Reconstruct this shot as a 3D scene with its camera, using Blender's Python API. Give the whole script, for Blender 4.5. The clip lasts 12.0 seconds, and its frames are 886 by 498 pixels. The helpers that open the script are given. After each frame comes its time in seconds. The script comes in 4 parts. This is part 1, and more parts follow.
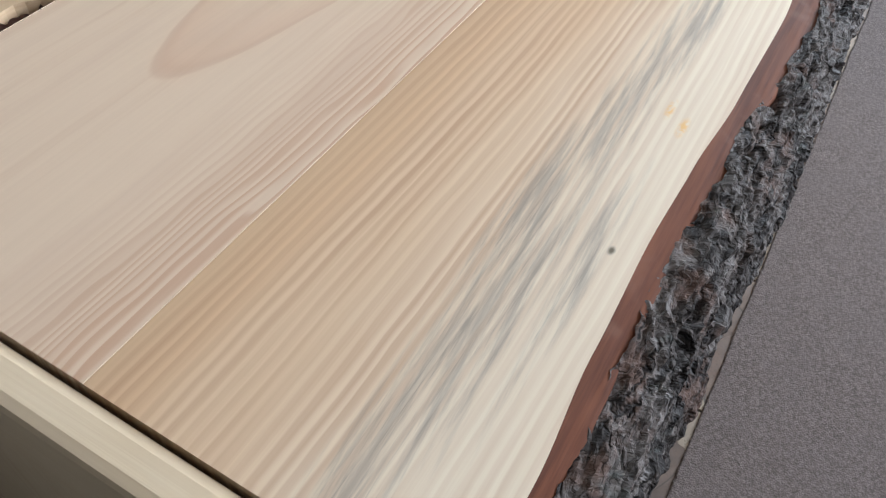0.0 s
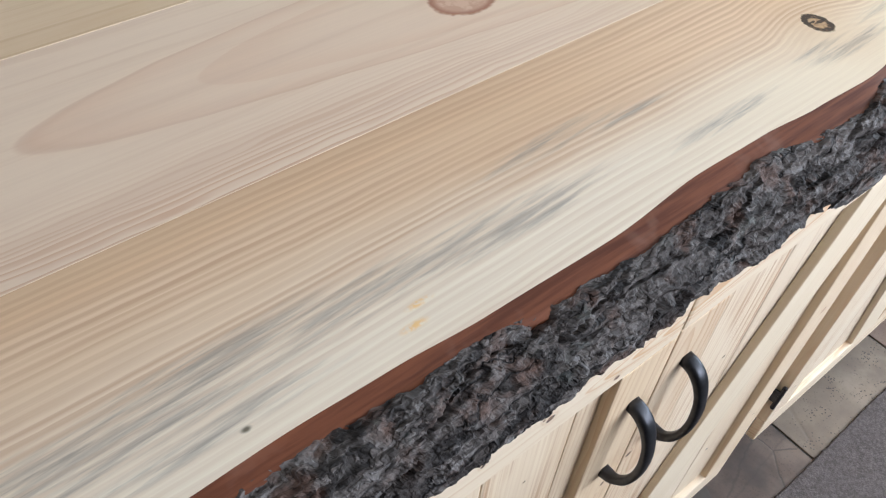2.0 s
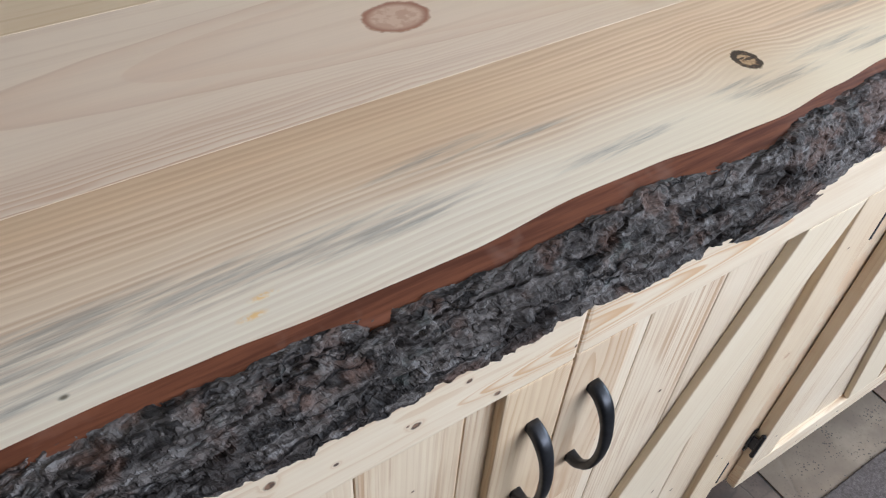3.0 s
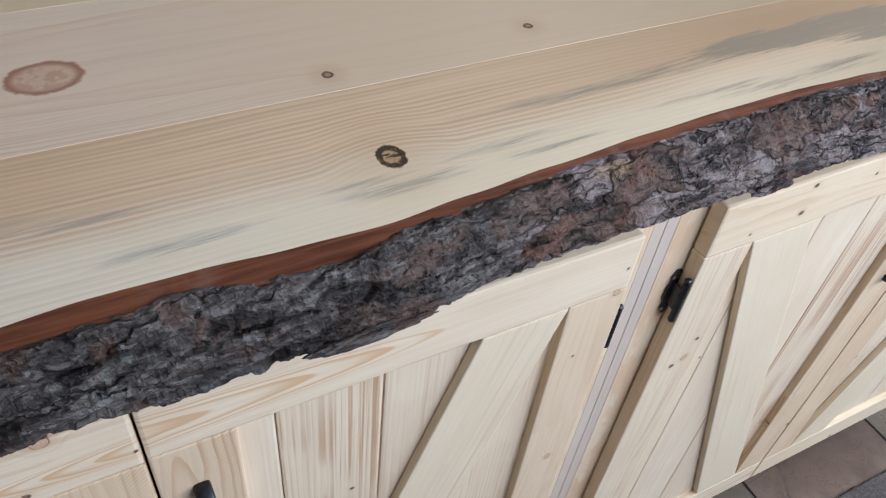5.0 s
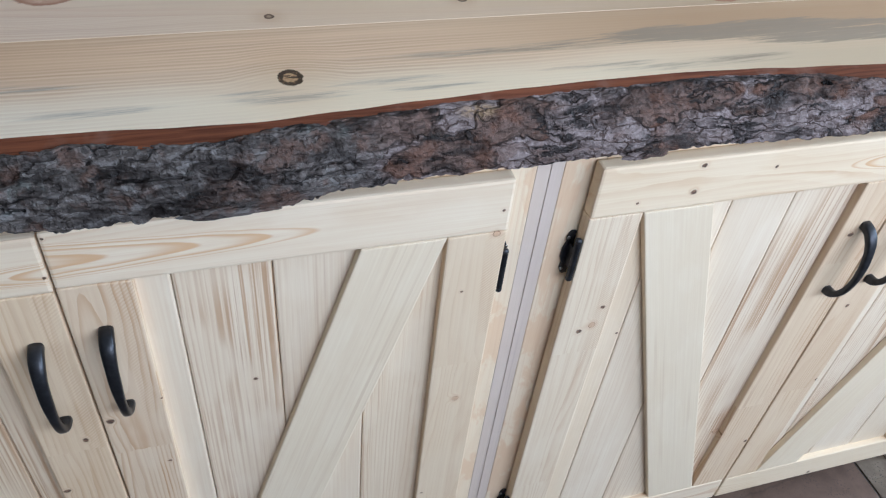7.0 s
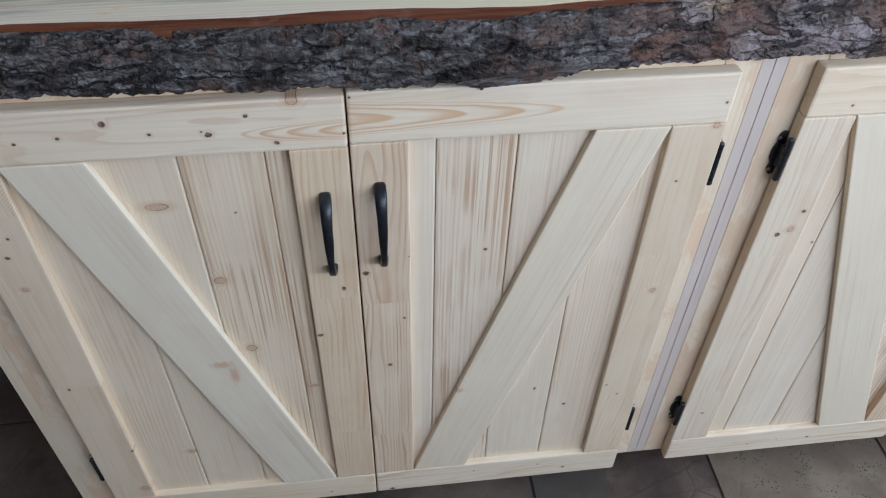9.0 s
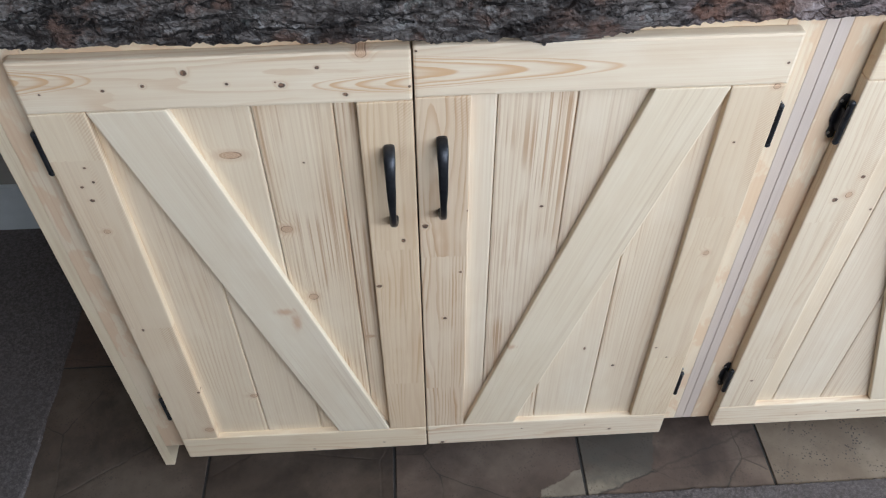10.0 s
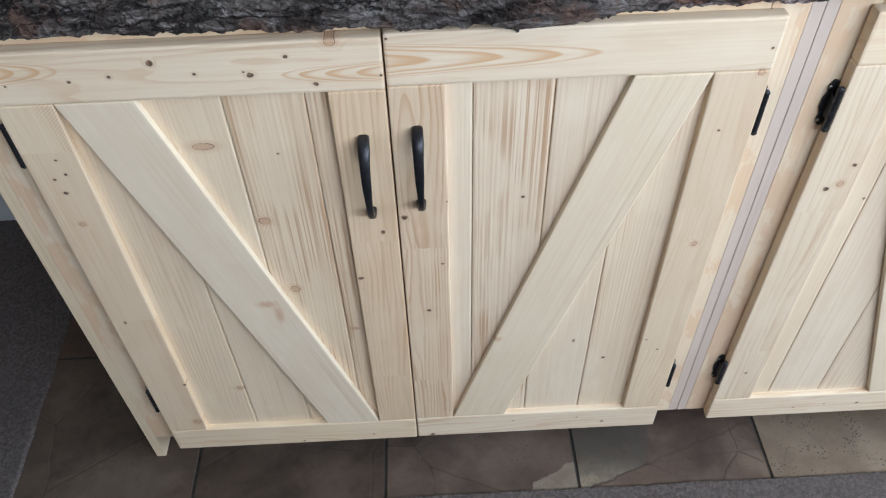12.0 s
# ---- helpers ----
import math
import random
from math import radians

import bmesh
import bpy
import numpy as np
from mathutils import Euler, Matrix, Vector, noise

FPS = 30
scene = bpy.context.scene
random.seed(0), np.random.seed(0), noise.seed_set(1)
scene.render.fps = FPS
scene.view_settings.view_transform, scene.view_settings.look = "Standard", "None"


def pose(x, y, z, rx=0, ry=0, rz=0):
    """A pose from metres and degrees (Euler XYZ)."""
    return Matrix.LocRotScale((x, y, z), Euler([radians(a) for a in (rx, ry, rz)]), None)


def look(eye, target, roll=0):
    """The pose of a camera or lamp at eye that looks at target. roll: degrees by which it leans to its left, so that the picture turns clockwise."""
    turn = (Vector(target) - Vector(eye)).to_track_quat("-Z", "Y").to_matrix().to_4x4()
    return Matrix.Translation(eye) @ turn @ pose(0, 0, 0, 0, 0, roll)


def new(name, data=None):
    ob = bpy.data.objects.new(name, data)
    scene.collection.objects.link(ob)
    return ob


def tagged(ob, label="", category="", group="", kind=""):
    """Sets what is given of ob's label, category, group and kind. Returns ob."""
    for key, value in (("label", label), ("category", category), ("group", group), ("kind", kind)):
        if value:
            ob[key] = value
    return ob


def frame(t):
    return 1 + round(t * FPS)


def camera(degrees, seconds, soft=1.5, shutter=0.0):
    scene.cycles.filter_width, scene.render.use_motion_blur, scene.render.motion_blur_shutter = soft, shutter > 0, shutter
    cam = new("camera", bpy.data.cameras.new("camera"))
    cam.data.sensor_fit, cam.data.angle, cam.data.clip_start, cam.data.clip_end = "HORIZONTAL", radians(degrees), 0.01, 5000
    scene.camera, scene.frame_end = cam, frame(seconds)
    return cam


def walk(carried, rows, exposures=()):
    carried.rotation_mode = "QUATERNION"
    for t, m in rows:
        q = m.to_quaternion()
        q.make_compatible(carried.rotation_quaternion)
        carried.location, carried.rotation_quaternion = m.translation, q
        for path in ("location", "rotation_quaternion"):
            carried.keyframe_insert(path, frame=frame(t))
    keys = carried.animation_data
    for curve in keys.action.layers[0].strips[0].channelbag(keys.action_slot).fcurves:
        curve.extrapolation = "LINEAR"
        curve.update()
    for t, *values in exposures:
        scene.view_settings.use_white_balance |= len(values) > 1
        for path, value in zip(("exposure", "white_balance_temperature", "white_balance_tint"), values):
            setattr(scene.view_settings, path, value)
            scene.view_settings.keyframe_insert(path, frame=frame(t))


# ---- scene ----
cam = camera(59.4, 12.0, soft=1.2)
PATH = [
    (0, (-0.534, 0.001, 1.161), (0.62, 0.619, -0.352), 3.2),
    (0.5, (-0.501, -0.008, 1.182), (0.581, 0.662, -0.361), 4.2),
    (1, (-0.461, -0.036, 1.203), (0.572, 0.727, -0.331), 4.0),
    (1.5, (-0.408, -0.094, 1.222), (0.573, 0.784, -0.284), 4.8),
    (2, (-0.361, -0.138, 1.225), (0.545, 0.866, -0.249), 4.4),
    (2.5, (-0.334, -0.185, 1.229), (0.505, 0.909, -0.22), 3.6),
    (4.5, (-0.05, -0.274, 1.248), (0.734, 0.901, -0.168), 5.9),
    (5, (0.016, -0.313, 1.265), (0.777, 0.892, -0.138), 7.1),
    (5.5, (0.093, -0.369, 1.271), (0.814, 0.887, -0.108), 7.9),
    (6, (0.143, -0.424, 1.272), (0.802, 0.884, -0.09), 7.8),
    (6.5, (0.16, -0.477, 1.274), (0.741, 0.879, -0.077), 7.4),
    (8.5, (0.03, -0.609, 1.275), (0.364, 0.806, -0.099), 3.1),
    (9, (0.01, -0.651, 1.266), (0.207, 0.762, -0.136), 1.5),
    (9.5, (-0.003, -0.677, 1.266), (0.114, 0.72, -0.161), 0.4),
    (10, (-0.004, -0.694, 1.266), (0.064, 0.693, -0.173), -0.5),
    (10.5, (-0.001, -0.693, 1.264), (0.041, 0.676, -0.193), -0.9),
    (11, (0.0, -0.694, 1.264), (0.028, 0.672, -0.197), -1.2),
    (11.5, (0.005, -0.691, 1.261), (0.036, 0.674, -0.2), -1.5),
    (12, (0.041, -0.68, 1.257), (0.067, 0.685, -0.205), -1.9),
]
EXPOSURES = [(0.0, 0.50, 6240, 15), (1.5, 0.40, 6170, 15), (2.5, 0.27, 6020, 14), (4.5, -0.22, 5950, 14), (5.5, -0.18, 5760, 14), (6.5, -0.20, 5640, 13), (8.5, -0.30, 5530, 12),
             (9.1, -0.38, 5560, 12), (9.5, -0.14, 5880, 13), (10.2, -0.08, 5980, 12), (12.0, -0.05, 5980, 12)]
walk(cam, [(t, look(eye, target, roll)) for t, eye, target, roll in PATH], EXPOSURES)

# ---------- world and light ----------
world = bpy.data.worlds.new("sky")
scene.world = world
world.use_nodes = True
wn = world.node_tree.nodes
sky = wn.new("ShaderNodeTexSky")
sky.sky_type = "NISHITA"
sky.sun_disc = False
sky.sun_elevation, sky.sun_rotation = radians(40), radians(120)
world.node_tree.links.new(sky.outputs[0], wn["Background"].inputs[0])
wn["Background"].inputs[1].default_value = 0.1


def window_light(name, eye, target, width, height, watts, colour):
    lamp = bpy.data.lights.new(name, "AREA")
    lamp.shape, lamp.size, lamp.size_y, lamp.energy, lamp.color = "RECTANGLE", width, height, watts, colour
    ob = new(name, lamp)
    ob.matrix_world = look(eye, target)
    return ob


window_light("window_daylight", (4.10, -1.05, 1.86), (0.0, -1.05, 1.86), 1.7, 0.80, 98, (0.78, 0.925, 1.0))
window_light("window_daylight", (1.50, -1.90, 1.80), (1.50, 0.0, 1.80), 2.4, 0.80, 73, (0.915, 0.955, 0.985))


# ---------- material helpers ----------
class Nodes:
    """Short hand for building a node tree."""

    def __init__(self, name):
        self.mat = bpy.data.materials.new(name)
        self.mat.use_nodes = True
        self.tree = self.mat.node_tree
        self.bsdf = self.tree.nodes["Principled BSDF"]

    def add(self, kind, **sets):
        node = self.tree.nodes.new("ShaderNode" + kind)
        for key, value in sets.items():
            if key == "operation":
                node.operation = value
            elif key == "data_type":
                node.data_type = value
            elif key == "blend_type":
                node.blend_type = value
            elif key == "feature":
                node.feature = value
        return node

    def put(self, socket, value):
        if isinstance(value, bpy.types.NodeSocket):
            self.tree.links.new(value, socket)
        else:
            socket.default_value = value

    def math(self, op, a, b=0.0, clamp=False):
        node = self.add("Math", operation=op)
        node.use_clamp = clamp
        self.put(node.inputs[0], a)
        self.put(node.inputs[1], b)
        return node.outputs[0]

    def vec(self, op, a, b=(0, 0, 0)):
        node = self.add("VectorMath", operation=op)
        self.put(node.inputs[0], a)
        self.put(node.inputs[1], b)
        return node.outputs["Value"] if op == "LENGTH" else node.outputs[0]

    def split(self, v):
        node = self.add("SeparateXYZ")
        self.put(node.inputs[0], v)
        return node.outputs

    def join(self, x, y, z):
        node = self.add("CombineXYZ")
        for socket, value in zip(node.inputs, (x, y, z)):
            self.put(socket, value)
        return node.outputs[0]

    def noise(self, v, scale, detail=3.0, rough=0.55, distort=0.0):
        node = self.add("TexNoise")
        self.put(node.inputs["Vector"], v)
        self.put(node.inputs["Scale"], scale)
        self.put(node.inputs["Detail"], detail)
        self.put(node.inputs["Roughness"], rough)
        self.put(node.inputs["Distortion"], distort)
        return node.outputs[0]

    def voronoi(self, v, scale, feature="F1", rand=1.0):
        node = self.add("TexVoronoi", feature=feature)
        self.put(node.inputs["Vector"], v)
        self.put(node.inputs["Scale"], scale)
        self.put(node.inputs["Randomness"], rand)
        return node.outputs

    def ramp(self, fac, lo, hi, a=0.0, b=1.0):
        node = self.add("MapRange")
        node.interpolation_type = "SMOOTHSTEP"
        for socket, value in zip(node.inputs, (fac, lo, hi, a, b)):
            self.put(socket, value)
        return node.outputs[0]

    def mix(self, fac, a, b, blend="MIX"):
        node = self.add("Mix", data_type="RGBA", blend_type=blend)
        self.put(node.inputs[0], fac)
        self.put(node.inputs[6], a if isinstance(a, bpy.types.NodeSocket) else (*a, 1))
        self.put(node.inputs[7], b if isinstance(b, bpy.types.NodeSocket) else (*b, 1))
        return node.outputs[2]

    def bump(self, height, strength, distance):
        node = self.add("Bump")
        self.put(node.inputs["Height"], height)
        self.put(node.inputs["Strength"], strength)
        self.put(node.inputs["Distance"], distance)
        self.put(self.bsdf.inputs["Normal"], node.outputs[0])

    def finish(self, colour, rough, metal=0.0, spec=0.5):
        self.put(self.bsdf.inputs["Base Color"], colour if isinstance(colour, bpy.types.NodeSocket) else (*colour, 1))
        self.put(self.bsdf.inputs["Roughness"], rough)
        self.put(self.bsdf.inputs["Metallic"], metal)
        self.put(self.bsdf.inputs["Specular IOR Level"], spec)
        return self.mat

    def beside(self, p, q, wobble, soft=0.0015):
        """1 on the left of the line from p to q on the ground, 0 on its right."""
        dx, dy = q[0] - p[0], q[1] - p[1]
        size = math.hypot(dx, dy)
        x, y, _ = self.split(self.add("NewGeometry").outputs["Position"])
        d = self.math("ADD", self.math("MULTIPLY", self.math("SUBTRACT", x, p[0]), -dy / size), self.math("MULTIPLY", self.math("SUBTRACT", y, p[1]), dx / size))
        return self.ramp(self.math("ADD", d, wobble), -soft, soft)

    def ellipses(self, spots, plane):
        """The least scaled distance to any of the spots (u, v, half length, half width) in a plane of the world."""
        where = self.add("NewGeometry").outputs["Position"]
        near = None
        for u, v, a, b in spots:
            mid, scale = ((u, 0, v), (1 / a, 0, 1 / b)) if plane == "xz" else ((u, v, 0), (1 / a, 1 / b, 0))
            d = self.vec("LENGTH", self.vec("MULTIPLY", self.vec("SUBTRACT", where, mid), scale))
            near = d if near is None else self.math("MINIMUM", near, d)
        return near


def pine(name, light=(0.815, 0.70, 0.545), dark=(0.57, 0.37, 0.22), ring_width=0.006, knots=(), plane="xz", contrast=0.5, sweep=10.0, jointed=False, even=0.10, least=0.25, streaky=0.0, blotch=0.0, sawn=0.0, flames=(), smears=()):
    """Unfinished pine with growth rings along the board's own length, fibres, knots and resin tints."""
    n = Nodes(name)
    rand = n.add("ObjectInfo").outputs["Random"]
    seedv = n.join(n.math("MULTIPLY", rand, 37.0), n.math("MULTIPLY", rand, 11.0), n.math("MULTIPLY", rand, 23.0))
    bare = n.add("TexCoord").outputs["Object"]
    own = n.vec("ADD", bare, seedv)
    where = n.add("NewGeometry").outputs["Position"]
    x, y, z = n.split(own)
    piece = None
    if jointed:
        # finger-jointed lengths: each has its own grain and tint
        piece = n.add("TexWhiteNoise")
        piece.noise_dimensions = "1D"
        n.put(piece.inputs["W"], n.math("FLOOR", n.math("DIVIDE", n.math("ADD", x, n.math("MULTIPLY", n.math("PINGPONG", z, 0.006), 0.25)), 0.30)))
        piece = piece.outputs[0]
        own = n.vec("ADD", own, n.join(n.math("MULTIPLY", piece, 9.0), 0.0, n.math("MULTIPLY", piece, 5.0)))
        x, y, z = n.split(own)
    sway = n.noise(n.vec("MULTIPLY", own, (1.0, 5.0, 9.0)), 1.6, 2.0, 0.45)
    ripple = n.noise(n.vec("MULTIPLY", own, (9.0, 30.0, 40.0)), 1.0, 3.0, 0.6)
    across = n.math("ADD", z, n.math("MULTIPLY", y, 0.7))
    phase = n.math("ADD", n.math("DIVIDE", across, ring_width), n.math("MULTIPLY", sway, sweep))
    phase = n.math("ADD", phase, n.math("MULTIPLY", ripple, 0.9))
    small = large = None
    if knots:
        wob = n.math("SUBTRACT", n.noise(where, 330.0, 3.0), 0.5)
        lesser, greater = [k for k in knots if k[2] < 0.0042], [k for k in knots if k[2] >= 0.0042]
        small = n.math("ADD", n.ellipses(lesser, plane), n.math("MULTIPLY", wob, 0.8))
        large = n.math("ADD", n.ellipses(greater or [(0, -5, 0.01, 0.01)], plane), n.math("MULTIPLY", wob, 0.30))
        near = n.math("MINIMUM", large, n.math("ADD", small, 0.6))
        phase = n.math("ADD", phase, n.math("MULTIPLY", n.ramp(near, 0.8, 3.4, 1.0, 0.0), 1.3))
    saw = n.math("FRACT", phase)
    ring = n.math("MULTIPLY", n.ramp(saw, 0.42, 0.92), n.ramp(saw, 1.0, 0.96))
    year = n.add("TexWhiteNoise")
    year.noise_dimensions = "1D"
    n.put(year.inputs["W"], n.math("FLOOR", phase))
    ring = n.math("MULTIPLY", ring, n.ramp(year.outputs[0], 0.0, 1.0, 0.45, 1.1))
    patch = n.noise(n.vec("MULTIPLY", own, (0.9, 4.0, 6.0)), 3.0, 2.0)
    ring = n.math("MULTIPLY", ring, n.math("MULTIPLY", n.ramp(patch, 0.36, 0.62, even, 1.0), n.ramp(n.math("FRACT", n.math("MULTIPLY", rand, 7.31)), 0.35, 0.95, least, 1.35)))
    fibre = n.noise(n.vec("MULTIPLY", own, (6.0, 420.0, 420.0)), 1.0, 3.0, 0.6)
    tone = n.noise(n.vec("MULTIPLY", own, (1.6, 9.0, 9.0)), 2.4, 4.0, 0.6)
    col = n.mix(n.math("MULTIPLY", ring, contrast), light, dark)
    col = n.mix(n.ramp(tone, 0.44, 0.74, 0.0, 0.38), col, tuple(0.62 * a + 0.38 * b for a, b in zip(light, dark)))
    cloud = n.noise(n.vec("MULTIPLY", own, (5.0, 12.0, 12.0)), 1.7, 3.0)
    col = n.mix(n.ramp(cloud, 0.46, 0.64, 0.0, 0.60), col, tuple(min(0.9, a * k) for a, k in zip(light, (1.05, 1.07, 1.10))))
    col = n.mix(n.ramp(rand, 0.0, 1.0, 0.0, 0.34), col, tuple(a * k for a, k in zip(light, (0.97, 0.88, 0.72))))
    col = n.mix(n.ramp(fibre, 0.3, 0.75, 0.18, 0.0), col, dark)
    dashes = n.noise(n.vec("MULTIPLY", own, (1.3, 230.0, 230.0)), 1.0, 4.0, 0.62)
    zone = n.noise(n.vec("MULTIPLY", own, (2.0, 9.0, 9.0)), 1.3, 2.0)
    if streaky:
        # bands of close reddish lines that run out part of the way along
        thick = n.math("MULTIPLY", n.ramp(dashes, 0.47, 0.60), n.ramp(n.noise(n.vec("MULTIPLY", own, (3.0, 8.0, 8.0)), 1.6, 2.0), 0.44, 0.60, 0.05, 1.0))
        col = n.mix(n.math("MULTIPLY", thick, streaky), col, tuple(0.95 * c for c in dark))
    col = n.mix(n.math("MULTIPLY", n.ramp(dashes, 0.52, 0.66), n.ramp(zone, 0.42, 0.66, 0.02, 0.42)), col, tuple(0.9 * c for c in dark))
    if jointed:
        col = n.mix(n.ramp(piece, 0.0, 1.0, 0.0, 0.42), col, tuple(0.55 * a + 0.45 * c for a, c in zip(light, dark)))
    if blotch:
        smear = n.noise(n.vec("MULTIPLY", own, (1.0, 2.2, 2.2)), 11.0, 4.0, 0.6, 0.5)
        col = n.mix(n.math("MULTIPLY", n.ramp(smear, 0.46, 0.53), blotch), col, (0.72, 0.49, 0.31))
    for tip_x, tip_z, way, long, half in flames:
        # pointed tongues of growth rings nested in one another
        px, _, pz = n.split(where)
        reach = n.math("MULTIPLY", n.math("SUBTRACT", tip_x, px), way / long)
        side = n.math("DIVIDE", n.math("SUBTRACT", n.math("ADD", pz, n.math("MULTIPLY", ripple, 0.006)), tip_z + 0.003), half)
        u = n.math("SUBTRACT", reach, n.math("MULTIPLY", side, side))
        u = n.math("ADD", u, n.math("MULTIPLY", n.math("SUBTRACT", sway, 0.5), 0.25))
        tongue = n.math("FRACT", n.math("MULTIPLY", n.math("POWER", n.math("MAXIMUM", u, 0.0), 0.75), 3.6))
        line = n.math("MULTIPLY", n.ramp(tongue, 0.05, 0.16), n.ramp(tongue, 0.75, 0.20))
        line = n.math("MULTIPLY", line, n.math("MULTIPLY", n.ramp(u, 0.0, 0.05), n.ramp(reach, 1.5, 0.9)))
        col = n.mix(n.math("MULTIPLY", line, 0.80), col, (0.65, 0.39, 0.195))
    if smears:
        blur = n.math("ADD", n.ellipses(smears, plane), n.math("MULTIPLY", n.math("SUBTRACT", n.noise(n.vec("MULTIPLY", own, (40.0, 160.0, 160.0)), 1.0, 4.0, 0.65), 0.5), 2.2))
        col = n.mix(n.ramp(blur, 0.2, 1.4, 0.75, 0.0), col, (0.60, 0.37, 0.225))
    if sawn:
        # slanting saw marks left along one edge
        bx, by, bz = n.split(bare)
        cut = n.math("FRACT", n.math("DIVIDE", n.math("ADD", n.math("ADD", bx, n.math("MULTIPLY", bz, 0.9)), n.math("MULTIPLY", ripple, 0.004)), 0.0042))
        band = n.math("MULTIPLY", n.ramp(bz, -0.006, -0.014), n.ramp(n.noise(n.vec("MULTIPLY", own, (5.0, 1.0, 20.0)), 1.0, 2.0), 0.42, 0.58))
        cut = n.math("MULTIPLY", n.math("MULTIPLY", n.ramp(cut, 0.2, 0.5), n.ramp(cut, 0.95, 0.75)), band)
        col = n.mix(n.math("MULTIPLY", cut, sawn), col, dark)
    if knots:
        col = n.mix(n.ramp(large, 1.0, 2.4, 0.40, 0.0), col, (0.60, 0.39, 0.24))
        col = n.mix(n.ramp(small, 1.0, 3.2, 0.20, 0.0), col, (0.58, 0.39, 0.24))
        core = n.ramp(large, 0.94, 1.08, 1.0, 0.0)
        rim = n.math("MULTIPLY", core, n.math("MULTIPLY", n.ramp(large, 0.78, 0.92), n.ramp(n.noise(where, 90.0, 2.0), 0.35, 0.6, 0.1, 1.0)))
        eye = n.ramp(n.math("FRACT", n.math("MULTIPLY", large, 3.0)), 0.2, 0.9)
        col = n.mix(n.math("MULTIPLY", core, 0.80), col, n.mix(eye, (0.62, 0.42, 0.28), (0.50, 0.30, 0.18)))
        col = n.mix(n.math("MULTIPLY", rim, 0.75), col, (0.16, 0.075, 0.045))
        col = n.mix(n.ramp(small, 0.75, 1.3, 0.95, 0.0), col, n.mix(n.ramp(wob, -0.1, 0.15), (0.07, 0.04, 0.03), (0.24, 0.13, 0.08)))
    n.bump(n.math("ADD", n.math("MULTIPLY", fibre, 0.6), n.math("MULTIPLY", ring, 0.6)), 0.20, 0.0006)
    return n.finish(col, n.ramp(fibre, 0.2, 0.8, 0.52, 0.68), 0.0, 0.35)


def plain(name, colour, rough, metal=0.0, grain=60.0, amount=0.12, bump=0.1, spec=0.5):
    n = Nodes(name)
    own = n.add("TexCoord").outputs["Object"]
    fine, broad = n.noise(own, grain, 4.0), n.noise(own, grain / 14, 2.0)
    both = n.math("ADD", n.math("MULTIPLY", fine, 0.5), n.math("MULTIPLY", broad, 0.5))
    col = n.mix(n.ramp(both, 0.3, 0.7), tuple(c * (1 - amount) for c in colour), tuple(min(1, c * (1 + amount)) for c in colour))
    n.bump(fine, bump, 0.0008)
    return n.finish(col, n.ramp(broad, 0.3, 0.7, rough * 0.88, min(1.0, rough * 1.1)), metal, spec)


